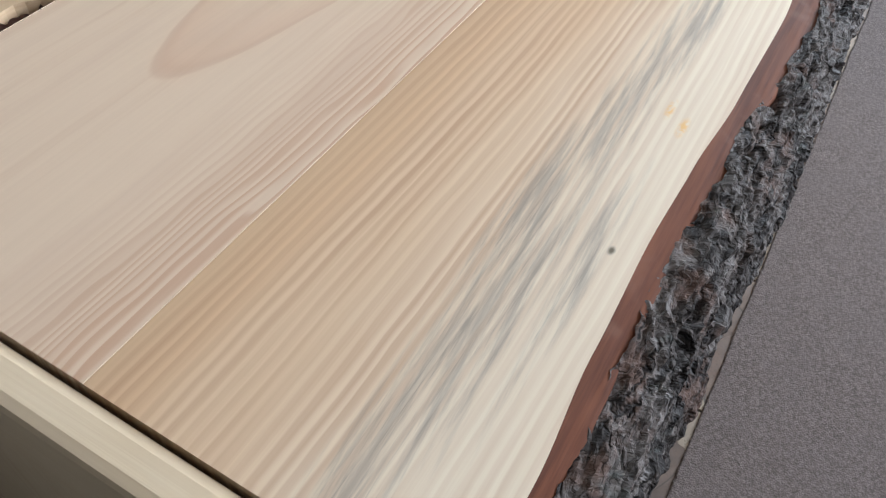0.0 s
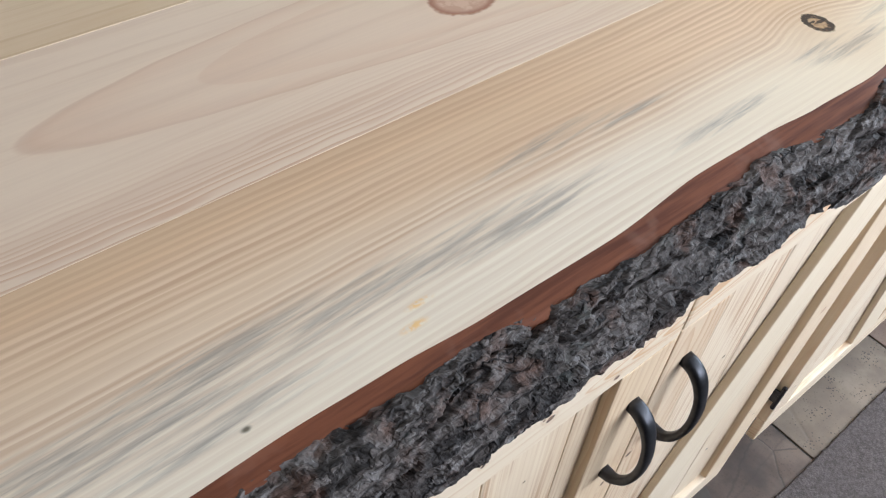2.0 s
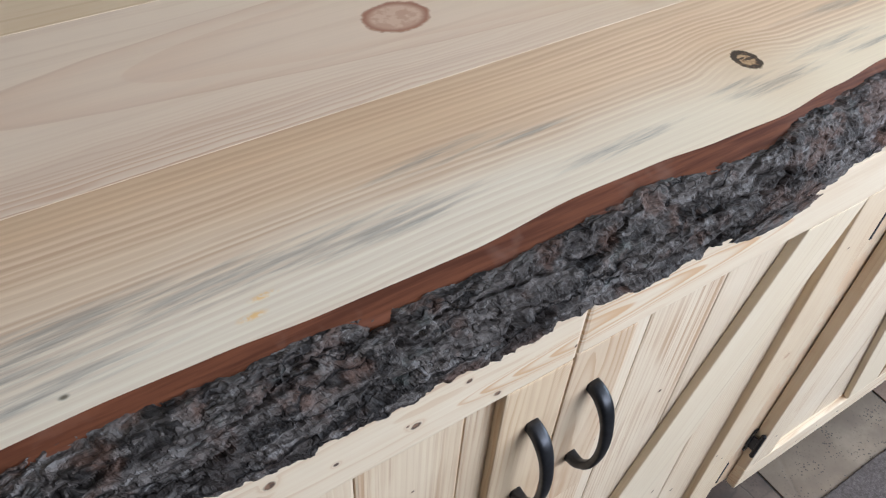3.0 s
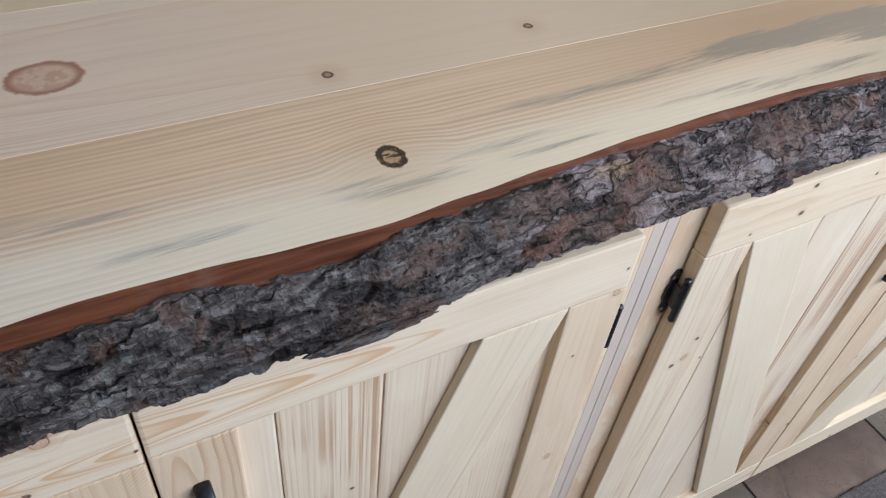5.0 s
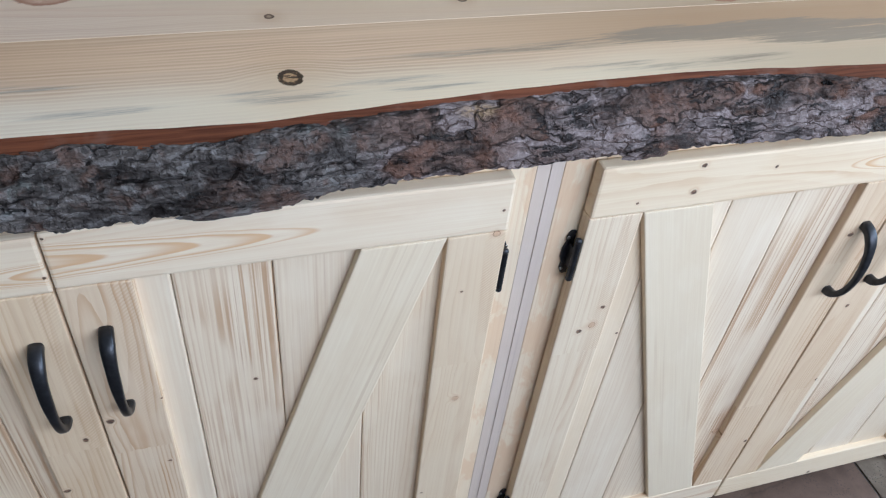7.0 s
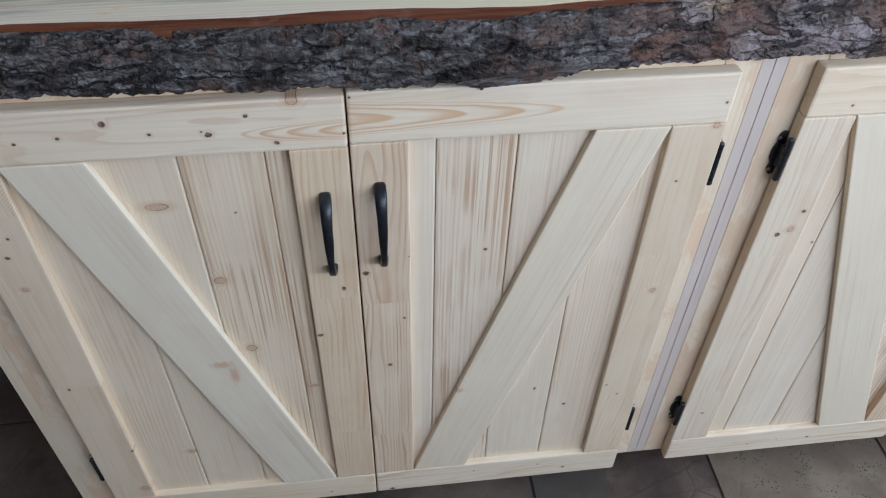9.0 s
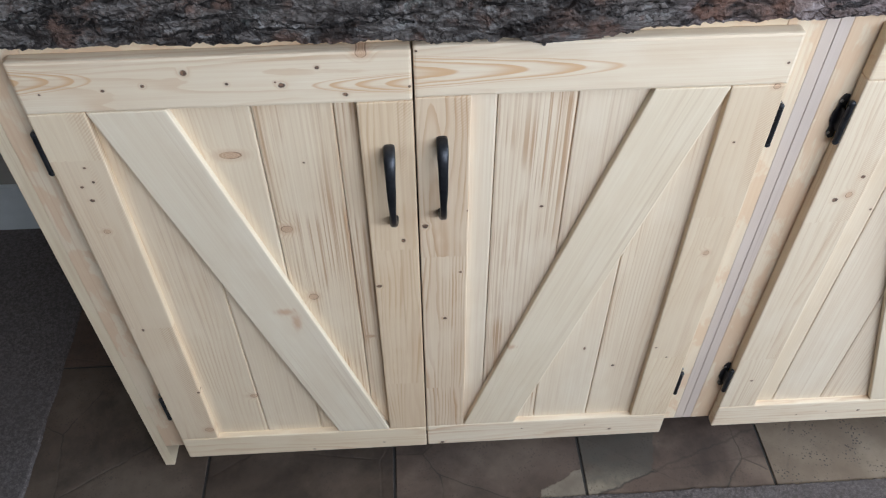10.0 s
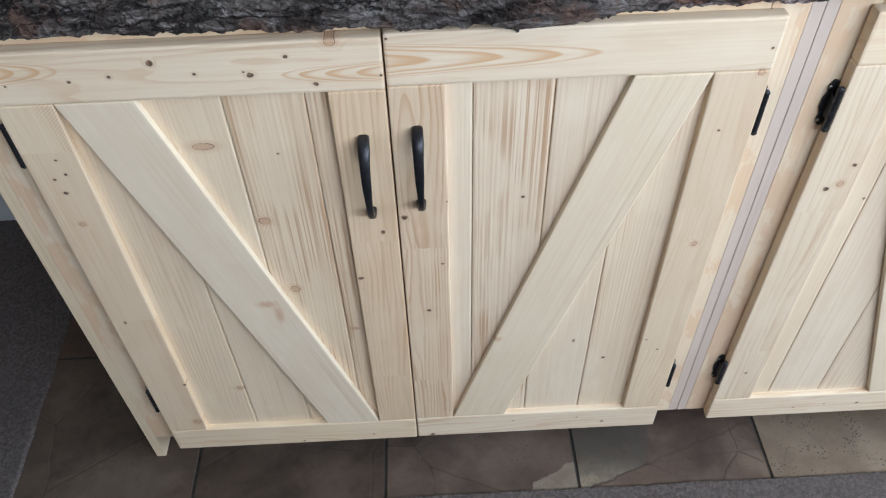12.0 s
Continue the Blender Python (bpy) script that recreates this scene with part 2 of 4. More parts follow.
# ---------- materials ----------
def front_board_material():
    """Pine slab with orange heartwood lines at the seam, cream sapwood to the bark and blue-grey stain."""
    n = Nodes("slab_front_pine")
    where = n.add("NewGeometry").outputs["Position"]
    x, y, z = n.split(where)
    near = n.ellipses([(0.215, 0.087, 0.0105, 0.0135), (0.0, -5.0, 0.01, 0.01)], "xy")
    wob = n.noise(n.vec("MULTIPLY", where, (1.0, 1.0, 1.0)), 190.0, 2.0)
    near = n.math("ADD", near, n.math("MULTIPLY", n.math("SUBTRACT", wob, 0.5), 0.4))
    dot = n.math("ADD", n.ellipses([(-0.308, 0.041, 0.0019, 0.0011)], "xy"), n.math("MULTIPLY", n.math("SUBTRACT", wob, 0.5), 0.8))
    halo = n.ramp(near, 1.0, 6.0, 1.0, 0.0)
    sway = n.noise(n.vec("MULTIPLY", where, (1.0, 3.5, 0.0)), 2.6, 2.0, 0.45)
    wave = n.noise(n.vec("MULTIPLY", where, (9.0, 26.0, 0.0)), 3.0, 2.0)
    bent = n.math("ADD", y, n.math("MULTIPLY", n.math("SUBTRACT", sway, 0.5), 0.016))
    bent = n.math("ADD", bent, n.math("MULTIPLY", n.math("SUBTRACT", wave, 0.5), 0.0018))
    bent = n.math("ADD", bent, n.math("MULTIPLY", halo, -0.011))
    uneven = n.noise(n.join(n.math("MULTIPLY", x, 0.5), n.math("MULTIPLY", bent, 46.0), 0.0), 1.0, 3.0, 0.6)
    saw = n.math("FRACT", n.math("ADD", n.math("DIVIDE", bent, 0.0055), n.math("MULTIPLY", uneven, 1.3)))
    ring = n.math("MULTIPLY", n.ramp(saw, 0.10, 0.62), n.ramp(saw, 1.0, 0.80))
    streaks = n.noise(n.join(n.math("MULTIPLY", x, 2.2), n.math("MULTIPLY", bent, 230.0), 0.0), 1.0, 3.0, 0.6)
    ring = n.math("ADD", n.math("MULTIPLY", n.math("MULTIPLY", ring, 0.75), n.ramp(n.noise(n.vec("MULTIPLY", where, (4.0, 40.0, 0.0)), 1.0, 2.0), 0.3, 0.65, 0.45, 1.1)), n.math("MULTIPLY", n.ramp(streaks, 0.42, 0.70), 0.38))
    heart = n.ramp(n.math("ADD", bent, n.math("MULTIPLY", n.math("SUBTRACT", n.noise(n.vec("MULTIPLY", where, (1.5, 9.0, 0.0)), 5.0, 2.0), 0.5), 0.04)), 0.050, 0.130)
    far = n.ramp(x, 0.25, 0.55, 1.0, 0.45)
    tan = n.mix(n.math("MULTIPLY", n.ramp(x, 0.0, -0.28), n.ramp(y, 0.160, 0.140)), (0.71, 0.50, 0.315), (0.765, 0.58, 0.395))
    tan = n.mix(n.ramp(x, -0.08, 0.15), tan, (0.80, 0.585, 0.385))
    # tan deepens along x; the far end's dimmer light is also put into the colour
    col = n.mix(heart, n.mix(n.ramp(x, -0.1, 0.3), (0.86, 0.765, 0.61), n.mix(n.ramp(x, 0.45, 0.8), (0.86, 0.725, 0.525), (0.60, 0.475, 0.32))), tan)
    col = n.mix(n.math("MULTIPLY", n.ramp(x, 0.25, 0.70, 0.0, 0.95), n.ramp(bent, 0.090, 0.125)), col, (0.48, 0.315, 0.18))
    col = n.mix(n.ramp(y, 0.158, 0.170, 0.0, 0.22), col, (0.56, 0.41, 0.26))
    col = n.mix(n.math("MULTIPLY", n.math("MULTIPLY", ring, n.math("MAXIMUM", n.ramp(heart, 0.0, 0.6, 0.10, 0.60), n.ramp(x, -0.15, 0.2, 0.36, 0.08))), far), col, (0.50, 0.30, 0.185))
    fibre = n.noise(n.vec("MULTIPLY", where, (9.0, 520.0, 0.0)), 1.0, 3.0, 0.6)
    col = n.mix(n.ramp(fibre, 0.3, 0.7, 0.10, 0.0), col, (0.45, 0.30, 0.17))
    slant = n.join(n.math("MULTIPLY", x, 9.0), n.math("MULTIPLY", n.math("SUBTRACT", y, n.math("MULTIPLY", x, 0.07)), 130.0), 0.0)
    streak = n.noise(slant, 1.4, 5.0, 0.68)
    jag = n.math("MULTIPLY", n.math("SUBTRACT", streak, 0.5), 2.2)
    spots = n.ellipses([(-0.42, 0.075, 0.10, 0.011), (-0.30, 0.080, 0.10, 0.011), (-0.35, 0.066, 0.10, 0.009), (-0.20, 0.071, 0.11, 0.011), (-0.13, 0.064, 0.07, 0.008), (-0.33, 0.048, 0.06, 0.006), (-0.054, 0.105, 0.05, 0.007),
                        (0.0, 0.096, 0.04, 0.004), (0.057, 0.055, 0.045, 0.006), (0.21, 0.055, 0.045, 0.007), (0.18, 0.066, 0.03, 0.004), (0.30, 0.071, 0.05, 0.005), (0.335, 0.056, 0.04, 0.004),
                        (0.40, 0.110, 0.09, 0.007), (0.48, 0.113, 0.07, 0.008), (0.52, 0.070, 0.05, 0.004), (0.60, 0.060, 0.08, 0.005), (0.66, 0.067, 0.06, 0.004), (0.98, 0.10, 0.16, 0.02)], "xy")
    hair = n.noise(n.vec("MULTIPLY", where, (14.0, 620.0, 0.0)), 1.0, 3.0, 0.65)
    stain = n.math("MULTIPLY", n.ramp(n.math("SUBTRACT", spots, jag), 0.1, 1.5, 1.0, 0.0), n.math("ADD", n.ramp(streak, 0.36, 0.64, 0.18, 0.85), n.ramp(hair, 0.50, 0.68, 0.0, 0.40)), True)
    wide = n.math("MULTIPLY", n.ramp(n.math("SUBTRACT", n.ellipses([(0.71, 0.121, 0.19, 0.019), (0.84, 0.098, 0.14, 0.016)], "xy"), n.math("MULTIPLY", jag, 0.7)), 0.80, 1.10, 1.0, 0.0), n.ramp(streak, 0.22, 0.5, 0.35, 1.0))
    stain = n.math("MAXIMUM", stain, n.math("MULTIPLY", wide, 0.97))
    col = n.mix(n.math("MULTIPLY", stain, n.ramp(x, 0.3, 0.5, 0.70, 0.95)), col, n.mix(n.ramp(x, 0.2, 0.5), (0.255, 0.238, 0.215), (0.33, 0.262, 0.19)))
    resin = n.ellipses([(-0.214, 0.042, 0.008, 0.0025), (-0.203, 0.052, 0.008, 0.0022)], "xy")
    resin = n.math("MULTIPLY", n.ramp(resin, 0.3, 1.4, 1.0, 0.0), n.ramp(n.noise(where, 300.0, 2.0), 0.35, 0.6))
    col = n.mix(n.math("MULTIPLY", resin, 0.7), col, (0.85, 0.50, 0.12))
    core = n.ramp(near, 0.95, 1.1, 1.0, 0.0)
    inner = n.noise(where, 300.0, 3.0)
    rim = n.math("MULTIPLY", core, n.math("MULTIPLY", n.ramp(near, 0.50, 0.66), n.ramp(inner, 0.30, 0.46, 0.55, 1.0)))
    col = n.mix(n.math("MULTIPLY", halo, 0.25), col, (0.55, 0.33, 0.16))
    col = n.mix(core, col, n.mix(n.ramp(inner, 0.35, 0.6), (0.33, 0.19, 0.09), (0.52, 0.34, 0.18)))
    col = n.mix(n.math("MULTIPLY", rim, 0.95), col, (0.030, 0.018, 0.011))
    wedge = n.math("ADD", n.ellipses([(0.2185, 0.0875, 0.0060, 0.0017), (0.2125, 0.0905, 0.0035, 0.0012)], "xy"), n.math("MULTIPLY", n.math("SUBTRACT", inner, 0.5), 1.2))
    col = n.mix(n.ramp(wedge, 0.8, 1.2, 0.9, 0.0), col, (0.035, 0.020, 0.012))
    col = n.mix(n.ramp(dot, 0.5, 2.0, 0.9, 0.0), col, (0.10, 0.085, 0.055))
    n.bump(n.math("ADD", fibre, n.math("MULTIPLY", ring, 0.5)), 0.10, 0.0004)
    return n.finish(col, n.ramp(fibre, 0.2, 0.8, 0.48, 0.62), 0.0, 0.32)


def middle_board_material():
    """Pale pinkish pine with a wide pointed cathedral figure and red oval knots."""
    n = Nodes("slab_middle_pine")
    where = n.add("NewGeometry").outputs["Position"]
    x, y, z = n.split(where)
    sway = n.noise(n.vec("MULTIPLY", where, (2.0, 6.0, 0.0)), 2.4, 3.0)
    dy = n.math("SUBTRACT", n.math("ADD", y, n.math("MULTIPLY", n.math("SUBTRACT", sway, 0.5), 0.014)), 0.285)
    s = n.math("SUBTRACT", n.math("DIVIDE", n.math("MULTIPLY", dy, dy), 0.0116), n.math("ADD", x, 0.325))
    near = n.ellipses([(0.007, 0.270, 0.028, 0.022), (-0.045, 0.352, 0.026, 0.016), (0.723, 0.203, 0.024, 0.018), (0.62, 0.31, 0.02, 0.016)], "xy")
    wob = n.noise(where, 120.0, 2.0)
    near = n.math("ADD", near, n.math("MULTIPLY", n.math("SUBTRACT", wob, 0.5), 0.25))
    halo = n.ramp(near, 1.0, 4.0, 1.0, 0.0)
    inside = n.ramp(s, 0.0, -0.012)
    fade = n.math("MAXIMUM", n.ramp(s, -0.005, -0.10, 1.0, 0.30), n.math("MULTIPLY", n.ramp(s, -0.115, -0.122), n.ramp(s, -0.125, -0.22, 0.9, 0.3)))
    col = n.mix(n.math("MULTIPLY", n.math("MULTIPLY", inside, fade), 0.55), (0.76, 0.605, 0.455), (0.67, 0.46, 0.32))
    tip = n.math("MULTIPLY", n.ramp(s, 0.003, -0.003), n.ramp(s, -0.024, -0.003))
    col = n.mix(n.math("MULTIPLY", tip, 0.40), col, (0.56, 0.36, 0.245))
    uneven = n.noise(n.join(n.math("MULTIPLY", x, 0.6), n.math("MULTIPLY", y, 60.0), 0.0), 1.0, 2.0)
    lines = n.math("FRACT", n.math("ADD", n.math("ADD", n.math("DIVIDE", n.math("ADD", y, n.math("MULTIPLY", sway, 0.02)), 0.0045), n.math("MULTIPLY", halo, 1.5)), n.math("MULTIPLY", uneven, 4.0)))
    edge = n.ramp(n.math("ADD", y, n.math("MULTIPLY", n.math("SUBTRACT", sway, 0.5), 0.03)), 0.246, 0.180)
    ring = n.math("MULTIPLY", n.ramp(lines, 0.2, 0.85), n.ramp(lines, 1.0, 0.9))
    col = n.mix(n.math("MULTIPLY", n.math("MULTIPLY", ring, edge), n.ramp(x, -0.25, 0.15, 0.75, 0.28)), col, (0.56, 0.33, 0.21))
    wide = n.noise(n.join(n.math("MULTIPLY", x, 1.2), n.math("MULTIPLY", dy, 75.0), 0.0), 1.0, 4.0, 0.6)
    col = n.mix(n.ramp(wide, 0.48, 0.66, 0.0, 0.34), col, (0.60, 0.415, 0.29))
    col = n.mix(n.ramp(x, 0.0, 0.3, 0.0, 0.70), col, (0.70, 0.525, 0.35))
    # far end darkened in the colour, for light that falls off along x
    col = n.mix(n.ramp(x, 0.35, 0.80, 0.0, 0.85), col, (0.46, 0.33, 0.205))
    broad = n.noise(n.vec("MULTIPLY", where, (2.0, 16.0, 0.0)), 3.0, 3.0)
    col = n.mix(n.ramp(broad, 0.45, 0.7, 0.0, 0.30), col, (0.66, 0.50, 0.38))
    fibre = n.noise(n.vec("MULTIPLY", where, (8.0, 480.0, 0.0)), 1.0, 3.0, 0.6)
    col = n.mix(n.ramp(fibre, 0.3, 0.7, 0.07, 0.0), col, (0.45, 0.30, 0.2))
    core = n.ramp(near, 0.94, 1.1, 1.0, 0.0)
    rim = n.math("MULTIPLY", core, n.ramp(near, 0.70, 0.95))
    col = n.mix(n.math("MULTIPLY", core, 0.8), col, n.mix(n.ramp(wob, 0.4, 0.6), (0.46, 0.26, 0.17), (0.58, 0.38, 0.27)))
    col = n.mix(n.math("MULTIPLY", rim, 0.8), col, (0.30, 0.12, 0.07))
    pin = n.math("ADD", n.ellipses([(0.414, 0.219, 0.0048, 0.0042), (0.211, 0.203, 0.0048, 0.0046)], "xy"), n.math("MULTIPLY", n.math("SUBTRACT", n.noise(where, 300.0, 2.0), 0.5), 0.6))
    col = n.mix(n.ramp(pin, 0.9, 5.0, 0.35, 0.0), col, (0.50, 0.32, 0.18))
    col = n.mix(n.math("MULTIPLY", n.ramp(pin, 0.95, 1.2, 1.0, 0.0), n.ramp(pin, 0.2, 0.8, 0.5, 0.95)), col, (0.10, 0.055, 0.03))
    n.bump(fibre, 0.08, 0.0004)
    return n.finish(col, n.ramp(fibre, 0.2, 0.8, 0.48, 0.62), 0.0, 0.32)


def bark_material():
    """Grey flaky bark in thin layers that turns brown with wide mauve-grey plates farther along."""
    n = Nodes("pine_bark")
    where = n.add("NewGeometry").outputs["Position"]
    x, y, z = n.split(where)
    w1, w2 = n.noise(where, 26.0, 3.0, 0.6), n.noise(n.vec("ADD", where, (3.1, 1.7, 0.4)), 70.0, 3.0, 0.6)
    warp = n.vec("MULTIPLY", n.join(w1, w2, w1), (0.014, 0.014, 0.014))
    flow = n.vec("ADD", n.vec("MULTIPLY", where, (0.25, 1.0, 1.0)), warp)
    along = n.ramp(n.math("ADD", x, n.math("MULTIPLY", n.math("SUBTRACT", n.noise(where, 9.0, 3.0), 0.5), 0.30)), 0.20, 0.34)
    broad = n.noise(n.vec("MULTIPLY", where, (0.6, 1.4, 1.4)), 24.0, 4.0, 0.65)

    def layers(scale, count, detail):
        """Thin sheets over one another: their shade, their torn rim and their height."""
        t = n.math("MULTIPLY", n.noise(flow, scale, detail, 0.5), count)
        shade = n.add("TexWhiteNoise")
        shade.noise_dimensions = "1D"
        n.put(shade.inputs["W"], n.math("FLOOR", t))
        part_way = n.math("FRACT", t)
        return shade.outputs[0], n.ramp(part_way, 0.0, 0.16, 1.0, 0.0), n.math("ADD", n.math("FLOOR", t), n.ramp(part_way, 0.0, 0.18))

    tone_a, rim_a, high_a = layers(46.0, 13.0, 2.0)
    tone_b, rim_b, high_b = layers(120.0, 9.0, 3.0)
    grain = n.noise(n.vec("MULTIPLY", n.vec("ADD", where, warp), (0.5, 1.3, 1.3)), 260.0, 4.0, 0.7)
    shade = n.math("ADD", n.math("ADD", n.math("MULTIPLY", tone_a, 0.40), n.math("MULTIPLY", tone_b, 0.22)), n.math("MULTIPLY", grain, 0.38))
    grey = n.mix(n.ramp(shade, 0.22, 0.74), (0.021, 0.018, 0.017), (0.138, 0.120, 0.112))
    grey = n.mix(n.math("MULTIPLY", n.ramp(shade, 0.58, 0.76), 0.42), grey, (0.21, 0.21, 0.212))
    brown = n.mix(n.ramp(shade, 0.22, 0.74), (0.045, 0.028, 0.022), (0.150, 0.096, 0.079))
    # wide smooth plates with a net of hairline cracks
    field = n.noise(n.vec("ADD", n.vec("MULTIPLY", where, (0.42, 1.0, 1.0)), warp), 21.0, 2.0, 0.5)
    plate = n.math("MULTIPLY", n.ramp(field, 0.475, 0.50), n.ramp(n.noise(n.vec("MULTIPLY", where, (0.5, 1.0, 1.0)), 45.0, 3.0), 0.34, 0.52, 0.40, 1.0))
    net = n.voronoi(n.vec("ADD", n.vec("MULTIPLY", where, (0.40, 1.0, 1.0)), n.vec("MULTIPLY", warp, (0.8, 0.8, 0.8))), 88.0, "DISTANCE_TO_EDGE")[0]
    hairline = n.math("MULTIPLY", n.ramp(net, 0.010, 0.070, 1.0, 0.0), n.ramp(n.noise(where, 80.0, 2.0), 0.36, 0.54, 0.15, 1.0))
    pale = n.mix(n.ramp(grain, 0.3, 0.7), (0.150, 0.116, 0.112), (0.285, 0.240, 0.238))
    pale = n.mix(n.math("MULTIPLY", hairline, 0.85), pale, (0.055, 0.033, 0.028))
    brown = n.mix(n.math("MULTIPLY", plate, 0.9), brown, pale)
    rim = n.ramp(n.math("ABSOLUTE", n.math("SUBTRACT", field, 0.475)), 0.003, 0.016, 1.0, 0.0)
    brown = n.mix(n.math("MULTIPLY", rim, 0.85), brown, (0.022, 0.014, 0.012))
    col = n.mix(along, grey, brown)
    rust = n.noise(n.vec("ADD", where, (5.0, 0.0, 2.0)), 34.0, 4.0, 0.6)
    col = n.mix(n.math("MULTIPLY", n.ramp(rust, 0.50, 0.64, 0.0, 0.75), n.math("SUBTRACT", 1.0, n.math("MULTIPLY", plate, along))), col, n.mix(along, (0.110, 0.062, 0.046), (0.150, 0.074, 0.050)))
    # shade of torn rims, hollows and fissures painted near-black into the colour
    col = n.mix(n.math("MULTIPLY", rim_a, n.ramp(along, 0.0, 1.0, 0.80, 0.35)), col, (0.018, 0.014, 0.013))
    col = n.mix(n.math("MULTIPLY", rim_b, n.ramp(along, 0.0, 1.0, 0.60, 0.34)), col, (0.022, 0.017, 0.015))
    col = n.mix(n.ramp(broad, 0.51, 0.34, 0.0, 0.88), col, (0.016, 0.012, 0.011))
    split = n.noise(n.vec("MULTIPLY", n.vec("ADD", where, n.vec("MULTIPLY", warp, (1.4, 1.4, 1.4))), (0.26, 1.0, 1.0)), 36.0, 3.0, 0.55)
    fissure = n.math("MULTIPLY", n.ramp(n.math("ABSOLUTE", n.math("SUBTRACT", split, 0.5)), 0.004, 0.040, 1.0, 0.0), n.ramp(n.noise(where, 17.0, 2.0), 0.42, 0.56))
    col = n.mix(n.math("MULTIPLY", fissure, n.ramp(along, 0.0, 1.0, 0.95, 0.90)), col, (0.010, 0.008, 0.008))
    lichen = n.math("MULTIPLY", n.ramp(n.noise(where, 60.0, 3.0), 0.60, 0.70), n.ramp(broad, 0.45, 0.6))
    col = n.mix(n.math("MULTIPLY", lichen, n.ramp(along, 0.0, 1.0, 0.25, 0.05)), col, (0.17, 0.21, 0.195))
    scar = n.ellipses([(0.368, 0.020, 0.020, 0.007)], "xy")
    col = n.mix(n.math("MULTIPLY", n.ramp(scar, 0.4, 1.3, 0.75, 0.0), n.ramp(grain, 0.4, 0.6)), col, (0.36, 0.25, 0.15))
    smooth = n.math("SUBTRACT", 1.0, n.math("MULTIPLY", n.math("MULTIPLY", plate, along), 0.7))
    high = n.math("ADD", n.math("MULTIPLY", high_a, 0.30), n.math("MULTIPLY", high_b, 0.13))
    high = n.math("ADD", n.math("MULTIPLY", n.math("ADD", high, n.math("MULTIPLY", grain, 0.75)), smooth), n.math("MULTIPLY", n.math("MULTIPLY", plate, along), 0.55))
    high = n.math("SUBTRACT", high, n.math("MULTIPLY", n.math("MULTIPLY", hairline, n.math("MULTIPLY", plate, along)), 0.70))
    high = n.math("SUBTRACT", high, n.math("MULTIPLY", fissure, 1.1))
    n.bump(high, 0.80, 0.0022)
    return n.finish(col, n.ramp(grain, 0.3, 0.7, 0.88, 0.60), 0.0, 0.30)


def inner_bark_material():
    n = Nodes("inner_bark")
    where = n.add("NewGeometry").outputs["Position"]
    lines = n.noise(n.vec("MULTIPLY", where, (14.0, 260.0, 120.0)), 1.0, 4.0)
    broad = n.noise(where, 30.0, 3.0)
    col = n.mix(n.ramp(lines, 0.3, 0.7), (0.085, 0.025, 0.011), (0.170, 0.056, 0.025))
    col = n.mix(n.ramp(broad, 0.55, 0.72, 0.0, 0.6), col, (0.20, 0.10, 0.07))
    n.bump(lines, 0.4, 0.001)
    return n.finish(col, 0.72, 0.0, 0.25)


